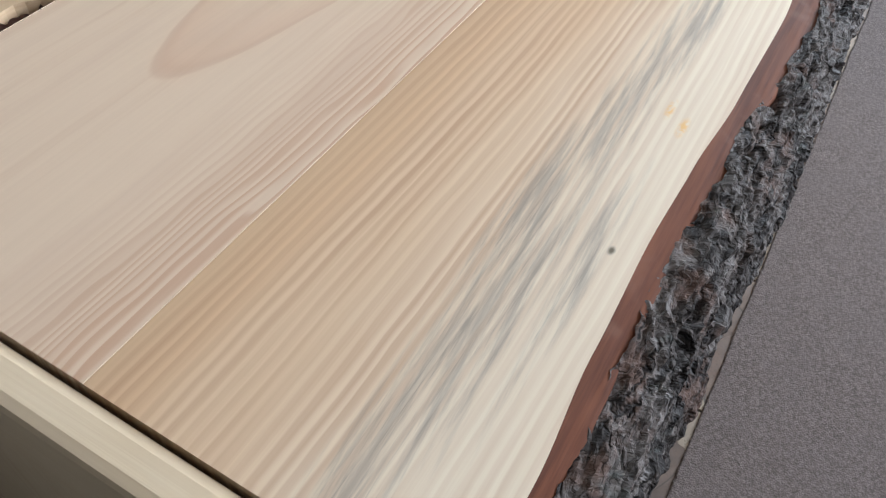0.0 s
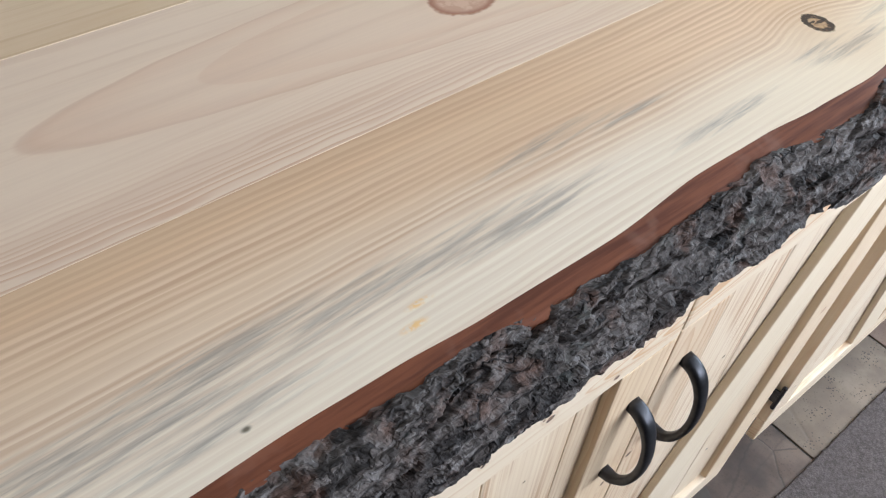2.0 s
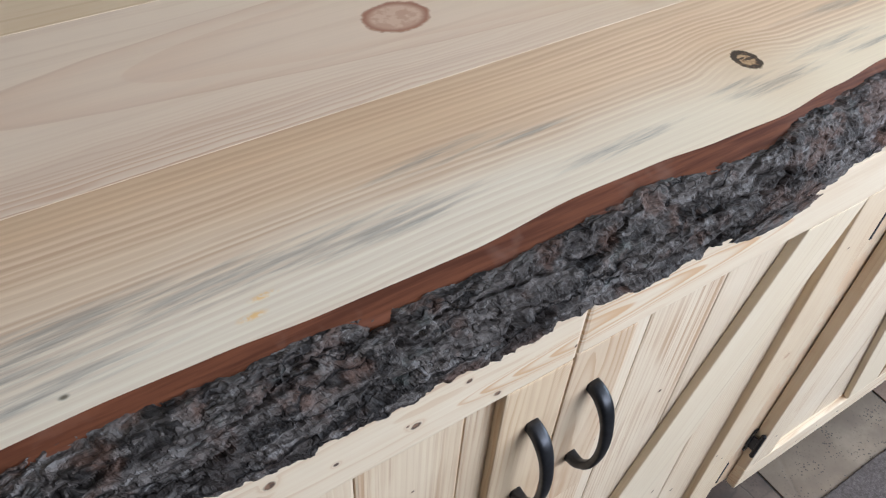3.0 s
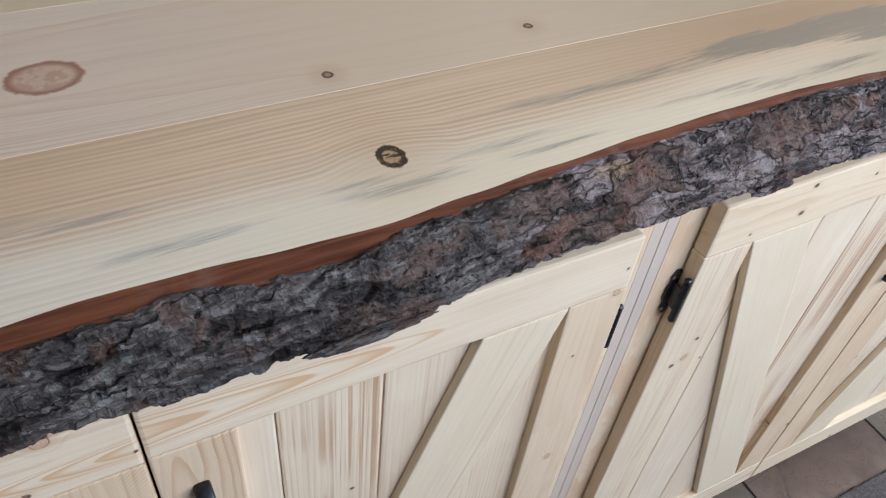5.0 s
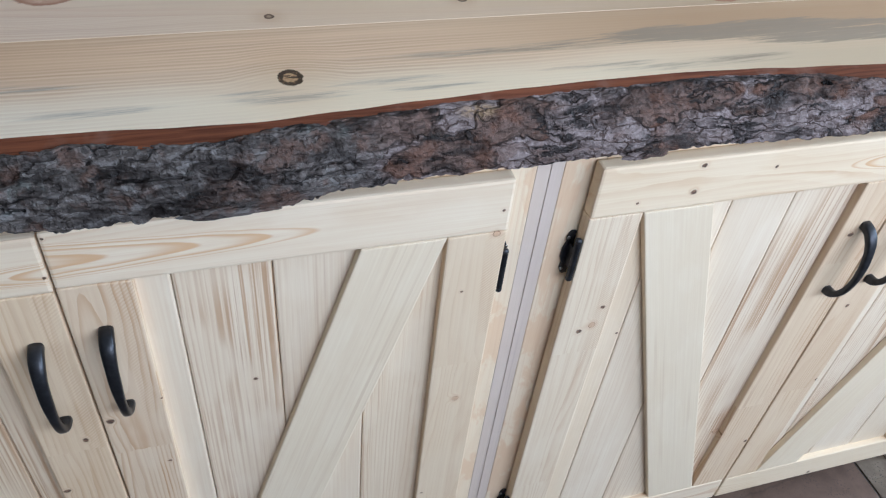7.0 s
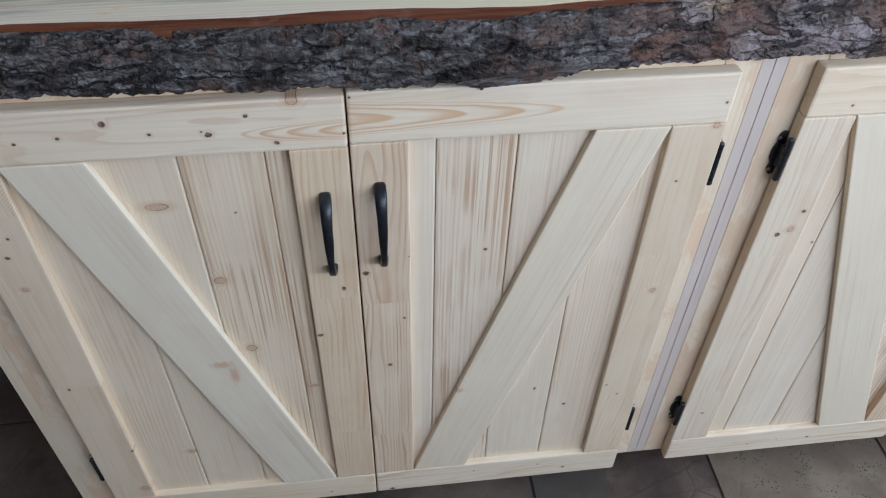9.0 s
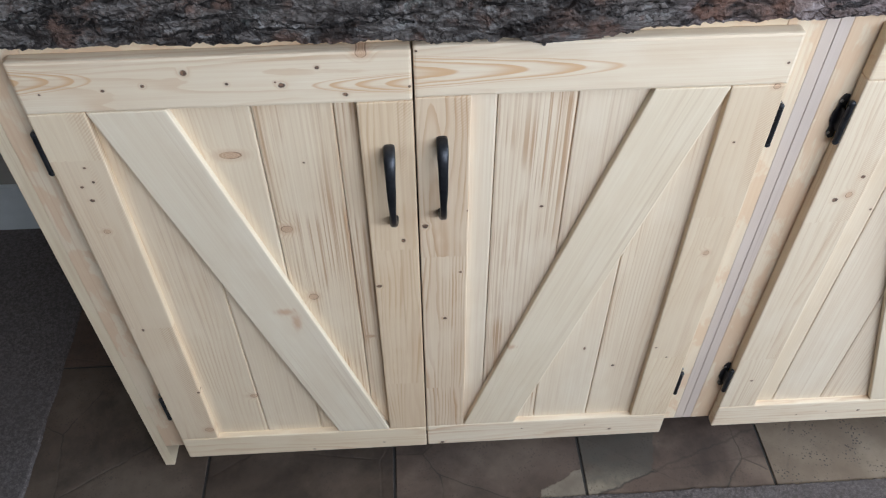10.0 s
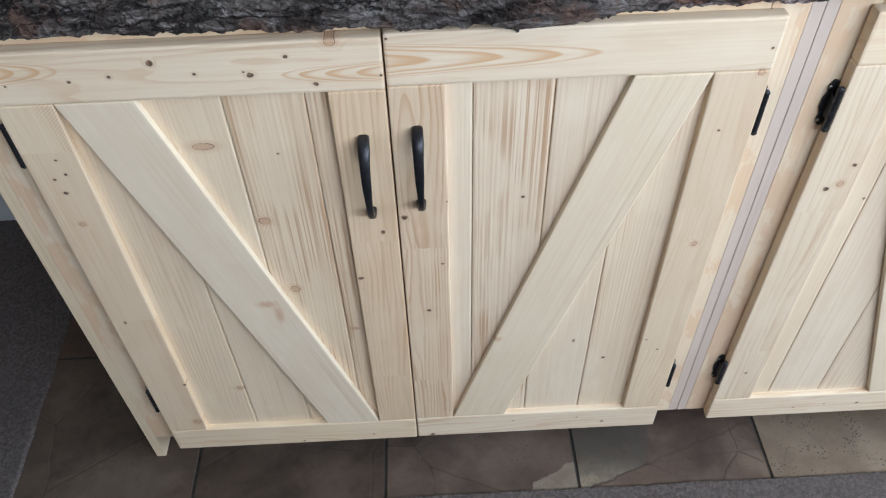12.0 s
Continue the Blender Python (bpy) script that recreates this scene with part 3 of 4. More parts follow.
def tile_material(name, deep, light, pale, speck, cleft=False):
    """Slate-look ceramic: broad clouded sheets with straight clefts and dark pits; every tile differs."""
    n = Nodes(name)
    rand = n.add("ObjectInfo").outputs["Random"]
    here = n.add("NewGeometry").outputs["Position"]
    where = n.vec("ADD", here, n.join(n.math("MULTIPLY", rand, 19.0), n.math("MULTIPLY", rand, 7.0), 0.0))
    broad = n.noise(where, 7.0, 6.0, 0.68, 0.3)
    mid = n.noise(where, 26.0, 4.0)
    fine = n.noise(where, 220.0, 3.0)
    bent = n.vec("ADD", where, n.vec("MULTIPLY", n.join(mid, broad, 0.0), (0.016, 0.012, 0.0)))
    plates, crack = n.voronoi(bent, 3.1), n.voronoi(bent, 3.1, "DISTANCE_TO_EDGE")[0]
    tint = n.split(plates["Color"])[0]
    col = n.mix(n.ramp(n.math("ADD", n.math("MULTIPLY", broad, 0.7), n.math("MULTIPLY", mid, 0.3)), 0.36, 0.62), deep, light)
    col = n.mix(n.ramp(tint, 0.25, 0.85, 0.0, 0.40), col, light)
    col = n.mix(n.ramp(n.noise(where, 2.2, 2.0), 0.4, 0.6, 0.0, 0.5), col, deep)
    col = n.mix(n.math("MULTIPLY", n.ramp(n.noise(where, 5.0, 5.0, 0.6), 0.48, 0.66), 0.55), col, pale)
    shift = n.math("FRACT", n.math("MULTIPLY", rand, 5.7))
    col = n.mix(n.ramp(shift, 0.3, 0.9, 0.0, 0.35), col, n.mix(n.ramp(broad, 0.35, 0.65), (0.036, 0.037, 0.034), (0.090, 0.086, 0.076)))
    step = n.ramp(crack, 0.0, 0.010)
    col = n.mix(n.math("MULTIPLY", n.ramp(crack, 0.005, 0.001), n.ramp(n.noise(where, 9.0, 3.0), 0.42, 0.58, 0.0, 0.60)), col, (0.026, 0.022, 0.019))
    if cleft:
        # two broken-off paler sheets on the tiles before the doors
        wobble = n.math("MULTIPLY", n.math("SUBTRACT", n.noise(here, 34.0, 5.0, 0.65), 0.5), 0.020)
        x, y, _ = n.split(here)
        corner = n.math("MULTIPLY", n.beside((0.273, -0.029), (0.195, -0.067), wobble), n.beside((0.215, 0.0), (0.190, -0.08), wobble))
        corner = n.math("MULTIPLY", corner, n.math("MULTIPLY", n.ramp(x, 0.270, 0.272, 1.0, 0.0), n.ramp(y, 0.05, 0.0)))
        sheet = n.math("MULTIPLY", n.beside((0.394, -0.044), (0.419, 0.040), wobble), n.beside((0.276, -0.087), (0.394, -0.044), wobble))
        sheet = n.math("MULTIPLY", sheet, n.ramp(x, 0.272, 0.274))
        near = n.beside((0.394, -0.060), (0.276, -0.045), wobble, 0.035)
        col = n.mix(n.math("MULTIPLY", corner, n.ramp(mid, 0.3, 0.7, 0.45, 0.95)), col, (0.24, 0.205, 0.158))
        col = n.mix(n.math("MULTIPLY", sheet, n.ramp(broad, 0.34, 0.60, 0.45, 0.95)), col, n.mix(n.math("MULTIPLY", near, n.ramp(mid, 0.35, 0.65, 0.3, 1.0)), (0.072, 0.064, 0.053), (0.27, 0.228, 0.170)))
        edge = n.beside((0.276, -0.087), (0.394, -0.044), wobble, 0.004)
        ridge = n.math("MULTIPLY", n.math("MULTIPLY", edge, n.math("SUBTRACT", 1.0, edge)), 4.0)
        tail = n.beside((0.394, -0.044), (0.618, -0.022), wobble, 0.003)
        tail = n.math("MULTIPLY", n.math("MULTIPLY", n.math("MULTIPLY", tail, n.math("SUBTRACT", 1.0, tail)), 2.4), n.ramp(x, 0.39, 0.40))
        col = n.mix(n.math("MULTIPLY", n.math("ADD", n.math("MULTIPLY", ridge, n.ramp(x, 0.272, 0.276)), tail), n.ramp(x, 0.400, 0.396, 0.45, 0.75), True), col, (0.032, 0.026, 0.022))
        step = n.math("ADD", step, n.math("ADD", corner, sheet))
    pit = n.voronoi(where, 190.0)
    col = n.mix(n.math("MULTIPLY", n.ramp(pit["Distance"], 0.36, 0.22), n.ramp(mid, 0.42, 0.62, 0.0, speck)), col, (0.035, 0.030, 0.028))
    col = n.mix(n.ramp(fine, 0.60, 0.75, 0.0, 0.30), col, (0.05, 0.042, 0.038))
    n.bump(n.math("ADD", n.math("ADD", n.math("MULTIPLY", mid, 0.5), n.math("MULTIPLY", fine, 0.12)), n.math("MULTIPLY", step, 0.4)), 0.40, 0.002)
    return n.finish(col, n.ramp(mid, 0.3, 0.7, 0.48, 0.72), 0.0, 0.38)


def carpet_material():
    n = Nodes("carpet_pile")
    where = n.add("NewGeometry").outputs["Position"]
    loops = n.voronoi(where, 330.0)
    fleck = n.noise(where, 150.0, 3.0, 0.7)
    broad = n.noise(where, 9.0, 3.0)
    col = n.mix(n.ramp(fleck, 0.35, 0.66), (0.090, 0.077, 0.074), (0.163, 0.141, 0.136))
    col = n.mix(n.ramp(loops["Distance"], 0.2, 0.75, 0.0, 0.4), col, (0.05, 0.043, 0.043))
    col = n.mix(n.ramp(broad, 0.4, 0.65, 0.0, 0.3), col, (0.11, 0.097, 0.096))
    n.bump(n.math("SUBTRACT", fleck, loops["Distance"]), 0.5, 0.003)
    return n.finish(col, 0.95, 0.0, 0.15)


M_FRONT, M_MID, M_BARK, M_INNER = front_board_material(), middle_board_material(), bark_material(), inner_bark_material()
M_CARPET = carpet_material()
M_TILES = [tile_material("slate_tile_dark", (0.036, 0.026, 0.020), (0.100, 0.070, 0.052), (0.155, 0.118, 0.088), 0.4),
           tile_material("slate_tile_brown", (0.055, 0.034, 0.026), (0.155, 0.098, 0.071), (0.235, 0.170, 0.125), 0.4, True),
           tile_material("slate_tile_pale", (0.115, 0.084, 0.060), (0.205, 0.158, 0.115), (0.29, 0.235, 0.175), 0.85)]
M_BACK = pine("slab_back_pine", (0.68, 0.54, 0.38), (0.52, 0.33, 0.18), 0.006, plane="xy", contrast=0.5)
M_TRIM = pine("trim_pine", (0.78, 0.675, 0.515), (0.62, 0.45, 0.28), 0.007, contrast=0.3)
M_FRAME = pine("frame_pine", (0.81, 0.69, 0.52), (0.68, 0.45, 0.28), 0.012, contrast=0.45, sweep=12.0, even=0.3, least=0.6, blotch=0.55)
M_PLY = pine("plywood_edge", (0.66, 0.575, 0.52), (0.54, 0.44, 0.39), 0.003, contrast=0.35)
M_GROUT = plain("grout", (0.045, 0.042, 0.04), 0.9)
M_METAL = plain("black_bronze", (0.045, 0.047, 0.054), 0.40, 0.80, 140.0, 0.3, 0.05)
M_SCREW = plain("steel_screw", (0.35, 0.34, 0.32), 0.3, 1.0)
M_WALL = plain("wall_paint", (0.30, 0.28, 0.25), 0.85, grain=90.0, amount=0.05)
M_WHITE = plain("ceiling_paint", (0.66, 0.66, 0.64), 0.9, grain=90.0, amount=0.03)
M_BASE = plain("baseboard_paint", (0.62, 0.66, 0.68), 0.5, grain=40.0, amount=0.05)
# pale colour that stands in for light caught along the board seams
M_SEAM_HIGHLIGHT = plain("pale_seam_highlight", (0.78, 0.62, 0.45), 0.45, grain=30.0, amount=0.06)
M_BURR = plain("dark_fibre", (0.012, 0.010, 0.010), 0.9)
M_POCKET = plain("dark_bark_pocket", (0.07, 0.03, 0.02), 0.8, grain=180.0, amount=0.6, bump=0.8)

KNOTS_A = [(-0.234, 0.822, 0.0036, 0.0034), (-0.098, 0.823, 0.0022, 0.002), (-0.072, 0.789, 0.0030, 0.0024), (-0.137, 0.803, 0.0034, 0.0028), (-0.143, 0.807, 0.0014, 0.0012), (-0.004, 0.796, 0.0015, 0.0015),
           (-0.193, 0.807, 0.0018, 0.0015), (-0.279, 0.808, 0.0022, 0.0018), (-0.321, 0.804, 0.0020, 0.0016), (-0.052, 0.838, 0.006, 0.005), (-0.386, 0.802, 0.0012, 0.0012),
           (-0.211, 0.705, 0.0125, 0.0052), (-0.165, 0.584, 0.0075, 0.0058), (-0.272, 0.220, 0.0058, 0.0048), (-0.379, 0.603, 0.0042, 0.0034), (-0.148, 0.453, 0.0065, 0.0060),
           (-0.370, 0.682, 0.0018, 0.0018), (-0.380, 0.654, 0.0028, 0.0022), (-0.373, 0.703, 0.0018, 0.0015), (-0.385, 0.675, 0.0022, 0.0018), (-0.390, 0.410, 0.0018, 0.0028), (-0.350, 0.251, 0.0020, 0.0024), (-0.020, 0.565, 0.0028, 0.0032),
           (-0.056, 0.480, 0.0036, 0.0026), (-0.357, 0.143, 0.007, 0.006), (-0.077, 0.359, 0.0062, 0.0026), (-0.194, 0.065, 0.0018, 0.0014), (-0.074, 0.076, 0.0018, 0.0014), (-0.130, 0.690, 0.0014, 0.0012)]
KNOTS_B = [(0.008, 0.589, 0.0036, 0.0036), (0.380, 0.517, 0.0042, 0.0042), (0.026, 0.066, 0.0036, 0.003), (0.315, 0.081, 0.0028, 0.0020), (0.270, 0.098, 0.0014, 0.0012), (0.162, 0.097, 0.0014, 0.0012), (0.399, 0.808, 0.0016, 0.0016),
           (0.154, 0.605, 0.0024, 0.0020), (0.246, 0.303, 0.0016, 0.0034), (0.053, 0.501, 0.0018, 0.0018), (0.032, 0.405, 0.0026, 0.0026), (0.061, 0.612, 0.0012, 0.0012), (0.297, 0.255, 0.0026, 0.0024),
           (0.353, 0.310, 0.0016, 0.0014), (0.374, 0.284, 0.0016, 0.0014), (0.368, 0.703, 0.0016, 0.0014), (0.396, 0.778, 0.0042, 0.0030), (0.004, 0.838, 0.0014, 0.0012)]
KNOTS_C = [(0.545, 0.641, 0.0028, 0.0026), (0.523, 0.604, 0.0036, 0.0032), (0.538, 0.612, 0.0044, 0.0048), (0.609, 0.835, 0.0030, 0.0026), (0.608, 0.801, 0.0036, 0.0030), (0.545, 0.795, 0.0016, 0.0016), (0.530, 0.207, 0.0022, 0.0020),
           (0.700, 0.822, 0.0018, 0.0018), (0.835, 0.283, 0.006, 0.006), (0.897, 0.249, 0.003, 0.003), (0.585, 0.575, 0.0016, 0.0016), (0.86, 0.70, 0.004, 0.003), (0.747, 0.100, 0.0028, 0.0020), (0.690, 0.102, 0.0014, 0.0012), (0.640, 0.095, 0.0014, 0.0012)]
KNOTS_D = [(0.93, 0.56, 0.003, 0.003), (1.00, 0.80, 0.003, 0.003), (1.29, 0.52, 0.004, 0.004), (0.965, 0.39, 0.003, 0.003), (1.10, 0.08, 0.003, 0.003), (1.20, 0.30, 0.003, 0.004)]


def door_woods(k, flames, smears):
    """Planks, streaked planks, rails, hinge stile, handle stile and brace of one door."""
    return (pine("door_plank_pine", ring_width=0.0052, knots=k, contrast=0.60, sweep=9.0, even=0.15, least=0.3),
            pine("streaked_plank_pine", dark=(0.53, 0.33, 0.19), ring_width=0.0048, knots=k, contrast=0.75, sweep=6.0, even=0.2, least=0.8, streaky=0.85),
            pine("door_rail_pine", (0.825, 0.71, 0.55), (0.60, 0.375, 0.21), 0.0115, k, contrast=0.70, sweep=12.0, even=0.10, least=0.8, flames=flames),
            pine("hinge_stile_pine", (0.80, 0.685, 0.525), ring_width=0.0080, knots=k, contrast=0.80, sweep=13.0, jointed=True, even=0.25, least=0.8, sawn=0.42),
            pine("handle_stile_pine", (0.76, 0.62, 0.455), (0.52, 0.31, 0.17), 0.0068, k, contrast=1.0, sweep=13.0, jointed=True, even=0.4, least=0.8, sawn=0.30),
            pine("door_brace_pine", (0.80, 0.70, 0.55), (0.60, 0.43, 0.28), 0.014, k, contrast=0.14, sweep=7.0, smears=smears))


DOOR_PINE = [door_woods(k, f, b) for k, f, b in ((KNOTS_A, ((-0.325, 0.817, 1, 0.090, 0.017), (-0.105, 0.801, -1, 0.095, 0.013)), ((-0.190, 0.435, 0.014, 0.007), (-0.176, 0.412, 0.007, 0.020))), (KNOTS_B, ((0.235, 0.812, 1, 0.230, 0.020),), ((0.118, 0.330, 0.022, 0.006),)),
                                            (KNOTS_C, ((0.80, 0.812, -1, 0.10, 0.016),), ()), (KNOTS_D, (), ()))]



# ---------- mesh helpers ----------
def mesh_of(name, bm, material, smooth=False):
    me = bpy.data.meshes.new(name)
    bm.normal_update()
    bm.to_mesh(me)
    bm.free()
    me.materials.append(material)
    for p in me.polygons:
        p.use_smooth = smooth
    return me


def part(name, bm, material, parent, label="", at=None, smooth=False):
    """One mesh object under a thing or under a part; at: its pose in the world."""
    ob = new(name, mesh_of(name, bm, material, smooth))
    at = at or Matrix()
    if parent:
        ob.parent = parent
        ob.matrix_parent_inverse = (PLACED[parent.name]).inverted()
    ob.matrix_basis = at
    PLACED[ob.name] = at
    return tagged(ob, label) if label else ob


PLACED = {}


def thing(name, at, label, category, group="", kind=""):
    ob = new(name)
    ob.matrix_basis = PLACED[name] = pose(*at)
    PLACED[ob.name] = pose(*at)
    return tagged(ob, label, category, group, kind)


def box_bm(sx, sy, sz, bevel=0.0, segments=2):
    bm = bmesh.new()
    bmesh.ops.create_cube(bm, size=1.0)
    bmesh.ops.scale(bm, vec=(sx, sy, sz), verts=bm.verts)
    if bevel:
        bmesh.ops.bevel(bm, geom=bm.edges[:], offset=bevel, segments=segments, affect="EDGES", profile=0.6)
    return bm


def slab(name, parent, material, x0, x1, y0, y1, z0, z1, bevel=0.0015, label="", along="x"):
    """A straight board between two corners whose own x axis runs along its grain."""
    c = ((x0 + x1) / 2, (y0 + y1) / 2, (z0 + z1) / 2)
    dx, dy, dz = x1 - x0, y1 - y0, z1 - z0
    if along == "x":
        return part(name, box_bm(dx, dy, dz, bevel), material, parent, label, pose(*c))
    if along == "z":
        return part(name, box_bm(dz, dy, dx, bevel), material, parent, label, pose(*c, 0, -90, 0))
    return part(name, box_bm(dy, dx, dz, bevel), material, parent, label, pose(*c, 0, 0, 90))


def prism_bm(points, y0, y1, bevel=0.0):
    bm = bmesh.new()
    a = [bm.verts.new((x, y0, z)) for x, z in points]
    b = [bm.verts.new((x, y1, z)) for x, z in points]
    bm.faces.new(a)
    bm.faces.new(b[::-1])
    for i in range(len(points)):
        j = (i + 1) % len(points)
        bm.faces.new((a[j], a[i], b[i], b[j]))
    bmesh.ops.recalc_face_normals(bm, faces=bm.faces)
    if bevel:
        bmesh.ops.bevel(bm, geom=bm.edges[:], offset=bevel, segments=2, affect="EDGES", profile=0.6)
    return bm


def leaning(name, parent, material, points, y0, y1, angle, bevel=0.0015, label=""):
    """A board cut to a polygon of x and z, with its grain at the angle."""
    cx, cz = sum(p[0] for p in points) / len(points), sum(p[1] for p in points) / len(points)
    at = pose(cx, 0, cz, 0, -angle, 0)
    back = at.inverted()
    turned = [(lambda v: (v.x, v.z))(back @ Vector((x, 0, z))) for x, z in points]
    return part(name, prism_bm(turned, y0, y1, bevel), material, parent, label, at)


def tube_bm(rings, sides=12):
    """Rings of (centre, axis u, axis v); closed ends."""
    bm = bmesh.new()
    rows = []
    for c, u, v in rings:
        rows.append([bm.verts.new(Vector(c) + Vector(u) * math.cos(2 * math.pi * k / sides) + Vector(v) * math.sin(2 * math.pi * k / sides)) for k in range(sides)])
    for a, b in zip(rows, rows[1:]):
        for k in range(sides):
            bm.faces.new((a[k], a[(k + 1) % sides], b[(k + 1) % sides], b[k]))
    bm.faces.new(rows[0][::-1])
    bm.faces.new(rows[-1])
    bmesh.ops.recalc_face_normals(bm, faces=bm.faces)
    return bm


def curve_of(table):
    xs, ys = [p[0] for p in table], [p[1] for p in table]

    def smooth(x):
        i = max(0, min(len(xs) - 2, int(np.searchsorted(xs, x)) - 1))
        t = max(0.0, min(1.0, (x - xs[i]) / (xs[i + 1] - xs[i])))
        t = t * t * (3 - 2 * t)
        return ys[i] + (ys[i + 1] - ys[i]) * t

    return smooth


# ---------- the room ----------
def wall(name, x0, x1, y0, y1, z0, z1, material=None, label="", category="wall"):
    ob = new(name, mesh_of(name, box_bm(x1 - x0, y1 - y0, z1 - z0), material or M_WALL))
    ob.matrix_basis = pose((x0 + x1) / 2, (y0 + y1) / 2, (z0 + z1) / 2)
    PLACED[ob.name] = ob.matrix_basis.copy()
    return tagged(ob, label or "grey-brown painted room wall", category, kind="structure")


def wall_with_opening(name, axis, at, thick, lo, hi, o0, o1, z0, z1, top=2.4):
    """A wall along one axis with a window opening through it, in one mesh."""
    bm = bmesh.new()
    for a0, a1, b0, b1 in ((lo, o0, 0, top), (o1, hi, 0, top), (o0, o1, 0, z0), (o0, o1, z1, top)):
        made = bmesh.ops.create_cube(bm, size=1.0)["verts"]
        size = (a1 - a0, thick, b1 - b0) if axis == "x" else (thick, a1 - a0, b1 - b0)
        mid = ((a0 + a1) / 2, at, (b0 + b1) / 2) if axis == "x" else (at, (a0 + a1) / 2, (b0 + b1) / 2)
        bmesh.ops.scale(bm, vec=size, verts=made)
        bmesh.ops.translate(bm, vec=mid, verts=made)
    ob = new(name, mesh_of(name, bm, M_WALL))
    PLACED[ob.name] = Matrix()
    return tagged(ob, "grey-brown painted wall with a window opening", "wall", kind="structure")


wall("wall_north", -3.3, 4.32, 0.66, 0.78, 0, 2.4)
wall("wall_west", -3.32, -3.2, -1.98, 0.66, 0, 2.4)
wall_with_opening("wall_east", "y", 4.26, 0.12, -1.98, 0.66, -1.93, -0.17, 1.44, 2.28)
wall_with_opening("wall_south", "x", -2.04, 0.12, -3.3, 4.32, 0.27, 2.73, 1.38, 2.22)
wall("ceiling", -3.3, 4.32, -2.10, 0.78, 2.404, 2.5, M_WHITE, "white painted ceiling", "ceiling")
wall("baseboard", -3.19, 4.19, 0.645, 0.657, 0.002, 0.132, M_BASE, "pale blue-grey painted baseboard along the wall", "baseboard")


# ---------- the slab top ----------
TOP, UNDER = 0.914, 0.863
X0, X1 = -0.470, 1.372
wood_edge = curve_of([(-0.5, 0.022), (-0.42, 0.023), (-0.36, 0.027), (-0.29, 0.029), (-0.24, 0.028), (-0.18, 0.025), (-0.09, 0.024), (0.0, 0.030), (0.06, 0.029), (0.12, 0.025), (0.18, 0.023), (0.25, 0.029), (0.32, 0.035), (0.42, 0.042),
                      (0.5, 0.0455), (0.58, 0.047), (0.66, 0.044), (0.72, 0.039), (0.83, 0.033), (0.95, 0.03), (1.2, 0.032), (1.4, 0.028)])
bark_edge = curve_of([(-0.5, 0.010), (-0.4, 0.017), (-0.35, 0.019), (-0.29, 0.019), (-0.24, 0.016), (-0.2, 0.017), (-0.12, 0.011), (-0.05, 0.009), (0.0, 0.015), (0.05, 0.018), (0.1, 0.008),
                      (0.15, 0.007), (0.2, 0.019), (0.28, 0.025), (0.36, 0.034), (0.42, 0.038), (0.48, 0.036), (0.6, 0.041), (0.72, 0.035), (0.78, 0.016), (0.82, 0.010), (0.95, 0.018), (1.2, 0.02), (1.4, 0.012)])
low_edge = curve_of([(-0.5, -0.013), (0.0, -0.015), (0.18, -0.015), (0.27, -0.006), (0.5, -0.005), (0.6, -0.009), (0.8, -0.010), (1.4, -0.009)])
low_z = curve_of([(-0.5, 0.865), (-0.2, 0.863), (0.0, 0.859), (0.1, 0.856), (0.2, 0.857), (0.26, 0.862), (0.4, 0.861), (0.55, 0.864), (0.8, 0.862), (1.4, 0.862)])

top = thing("counter_top", (0.45, 0.3, UNDER), "pine counter top with a live bark edge on two cabinets", "counter top")


def edge_board(parent):
    """The front board, whose front side follows the live edge."""
    bm = bmesh.new()
    steps = 240
    rows = []
    for i in range(steps + 1):
        x = X0 + (X1 - X0) * i / steps
        e = wood_edge(x)
        rows.append([bm.verts.new(p) for p in ((x, 0.1786, UNDER), (x, 0.1786, TOP - 0.0003), (x, 0.1783, TOP), (x, e, TOP), (x, e - 0.002, UNDER))])
    for a, b in zip(rows, rows[1:]):
        for k in range(5):
            bm.faces.new((a[k], b[k], b[(k + 1) % 5], a[(k + 1) % 5]))
    bm.faces.new(rows[0])
    bm.faces.new(rows[-1][::-1])
    bmesh.ops.recalc_face_normals(bm, faces=bm.faces)
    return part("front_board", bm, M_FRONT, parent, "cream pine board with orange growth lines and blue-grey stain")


edge_board(top)
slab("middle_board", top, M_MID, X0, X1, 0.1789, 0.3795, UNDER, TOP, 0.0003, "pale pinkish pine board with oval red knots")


def back_board(parent):
    """The back board, with a bark-lined hollow in its front side."""
    bm = bmesh.new()
    pts = [(X0, 0.3805), (-0.372, 0.3805)]
    for k in range(1, 12):
        s = k / 12
        pts.append((-0.372 + 0.070 * s, 0.3805 + 0.018 * math.sin(math.pi * s) ** 0.8 * (1 + 0.25 * math.sin(9 * s))))
    pts += [(-0.302, 0.3805), (X1, 0.3805), (X1, 0.632), (X0, 0.632)]
    up = [bm.verts.new((x, y, TOP)) for x, y in pts]
    dn = [bm.verts.new((x, y, UNDER)) for x, y in pts]
    bm.faces.new(up)
    bm.faces.new(dn[::-1])
    for i in range(len(pts)):
        j = (i + 1) % len(pts)
        bm.faces.new((up[i], dn[i], dn[j], up[j]))
    bmesh.ops.recalc_face_normals(bm, faces=bm.faces)
    return part("back_board", bm, M_BACK, parent, "tan pine board with a bark pocket at its joint")


back_board(top)


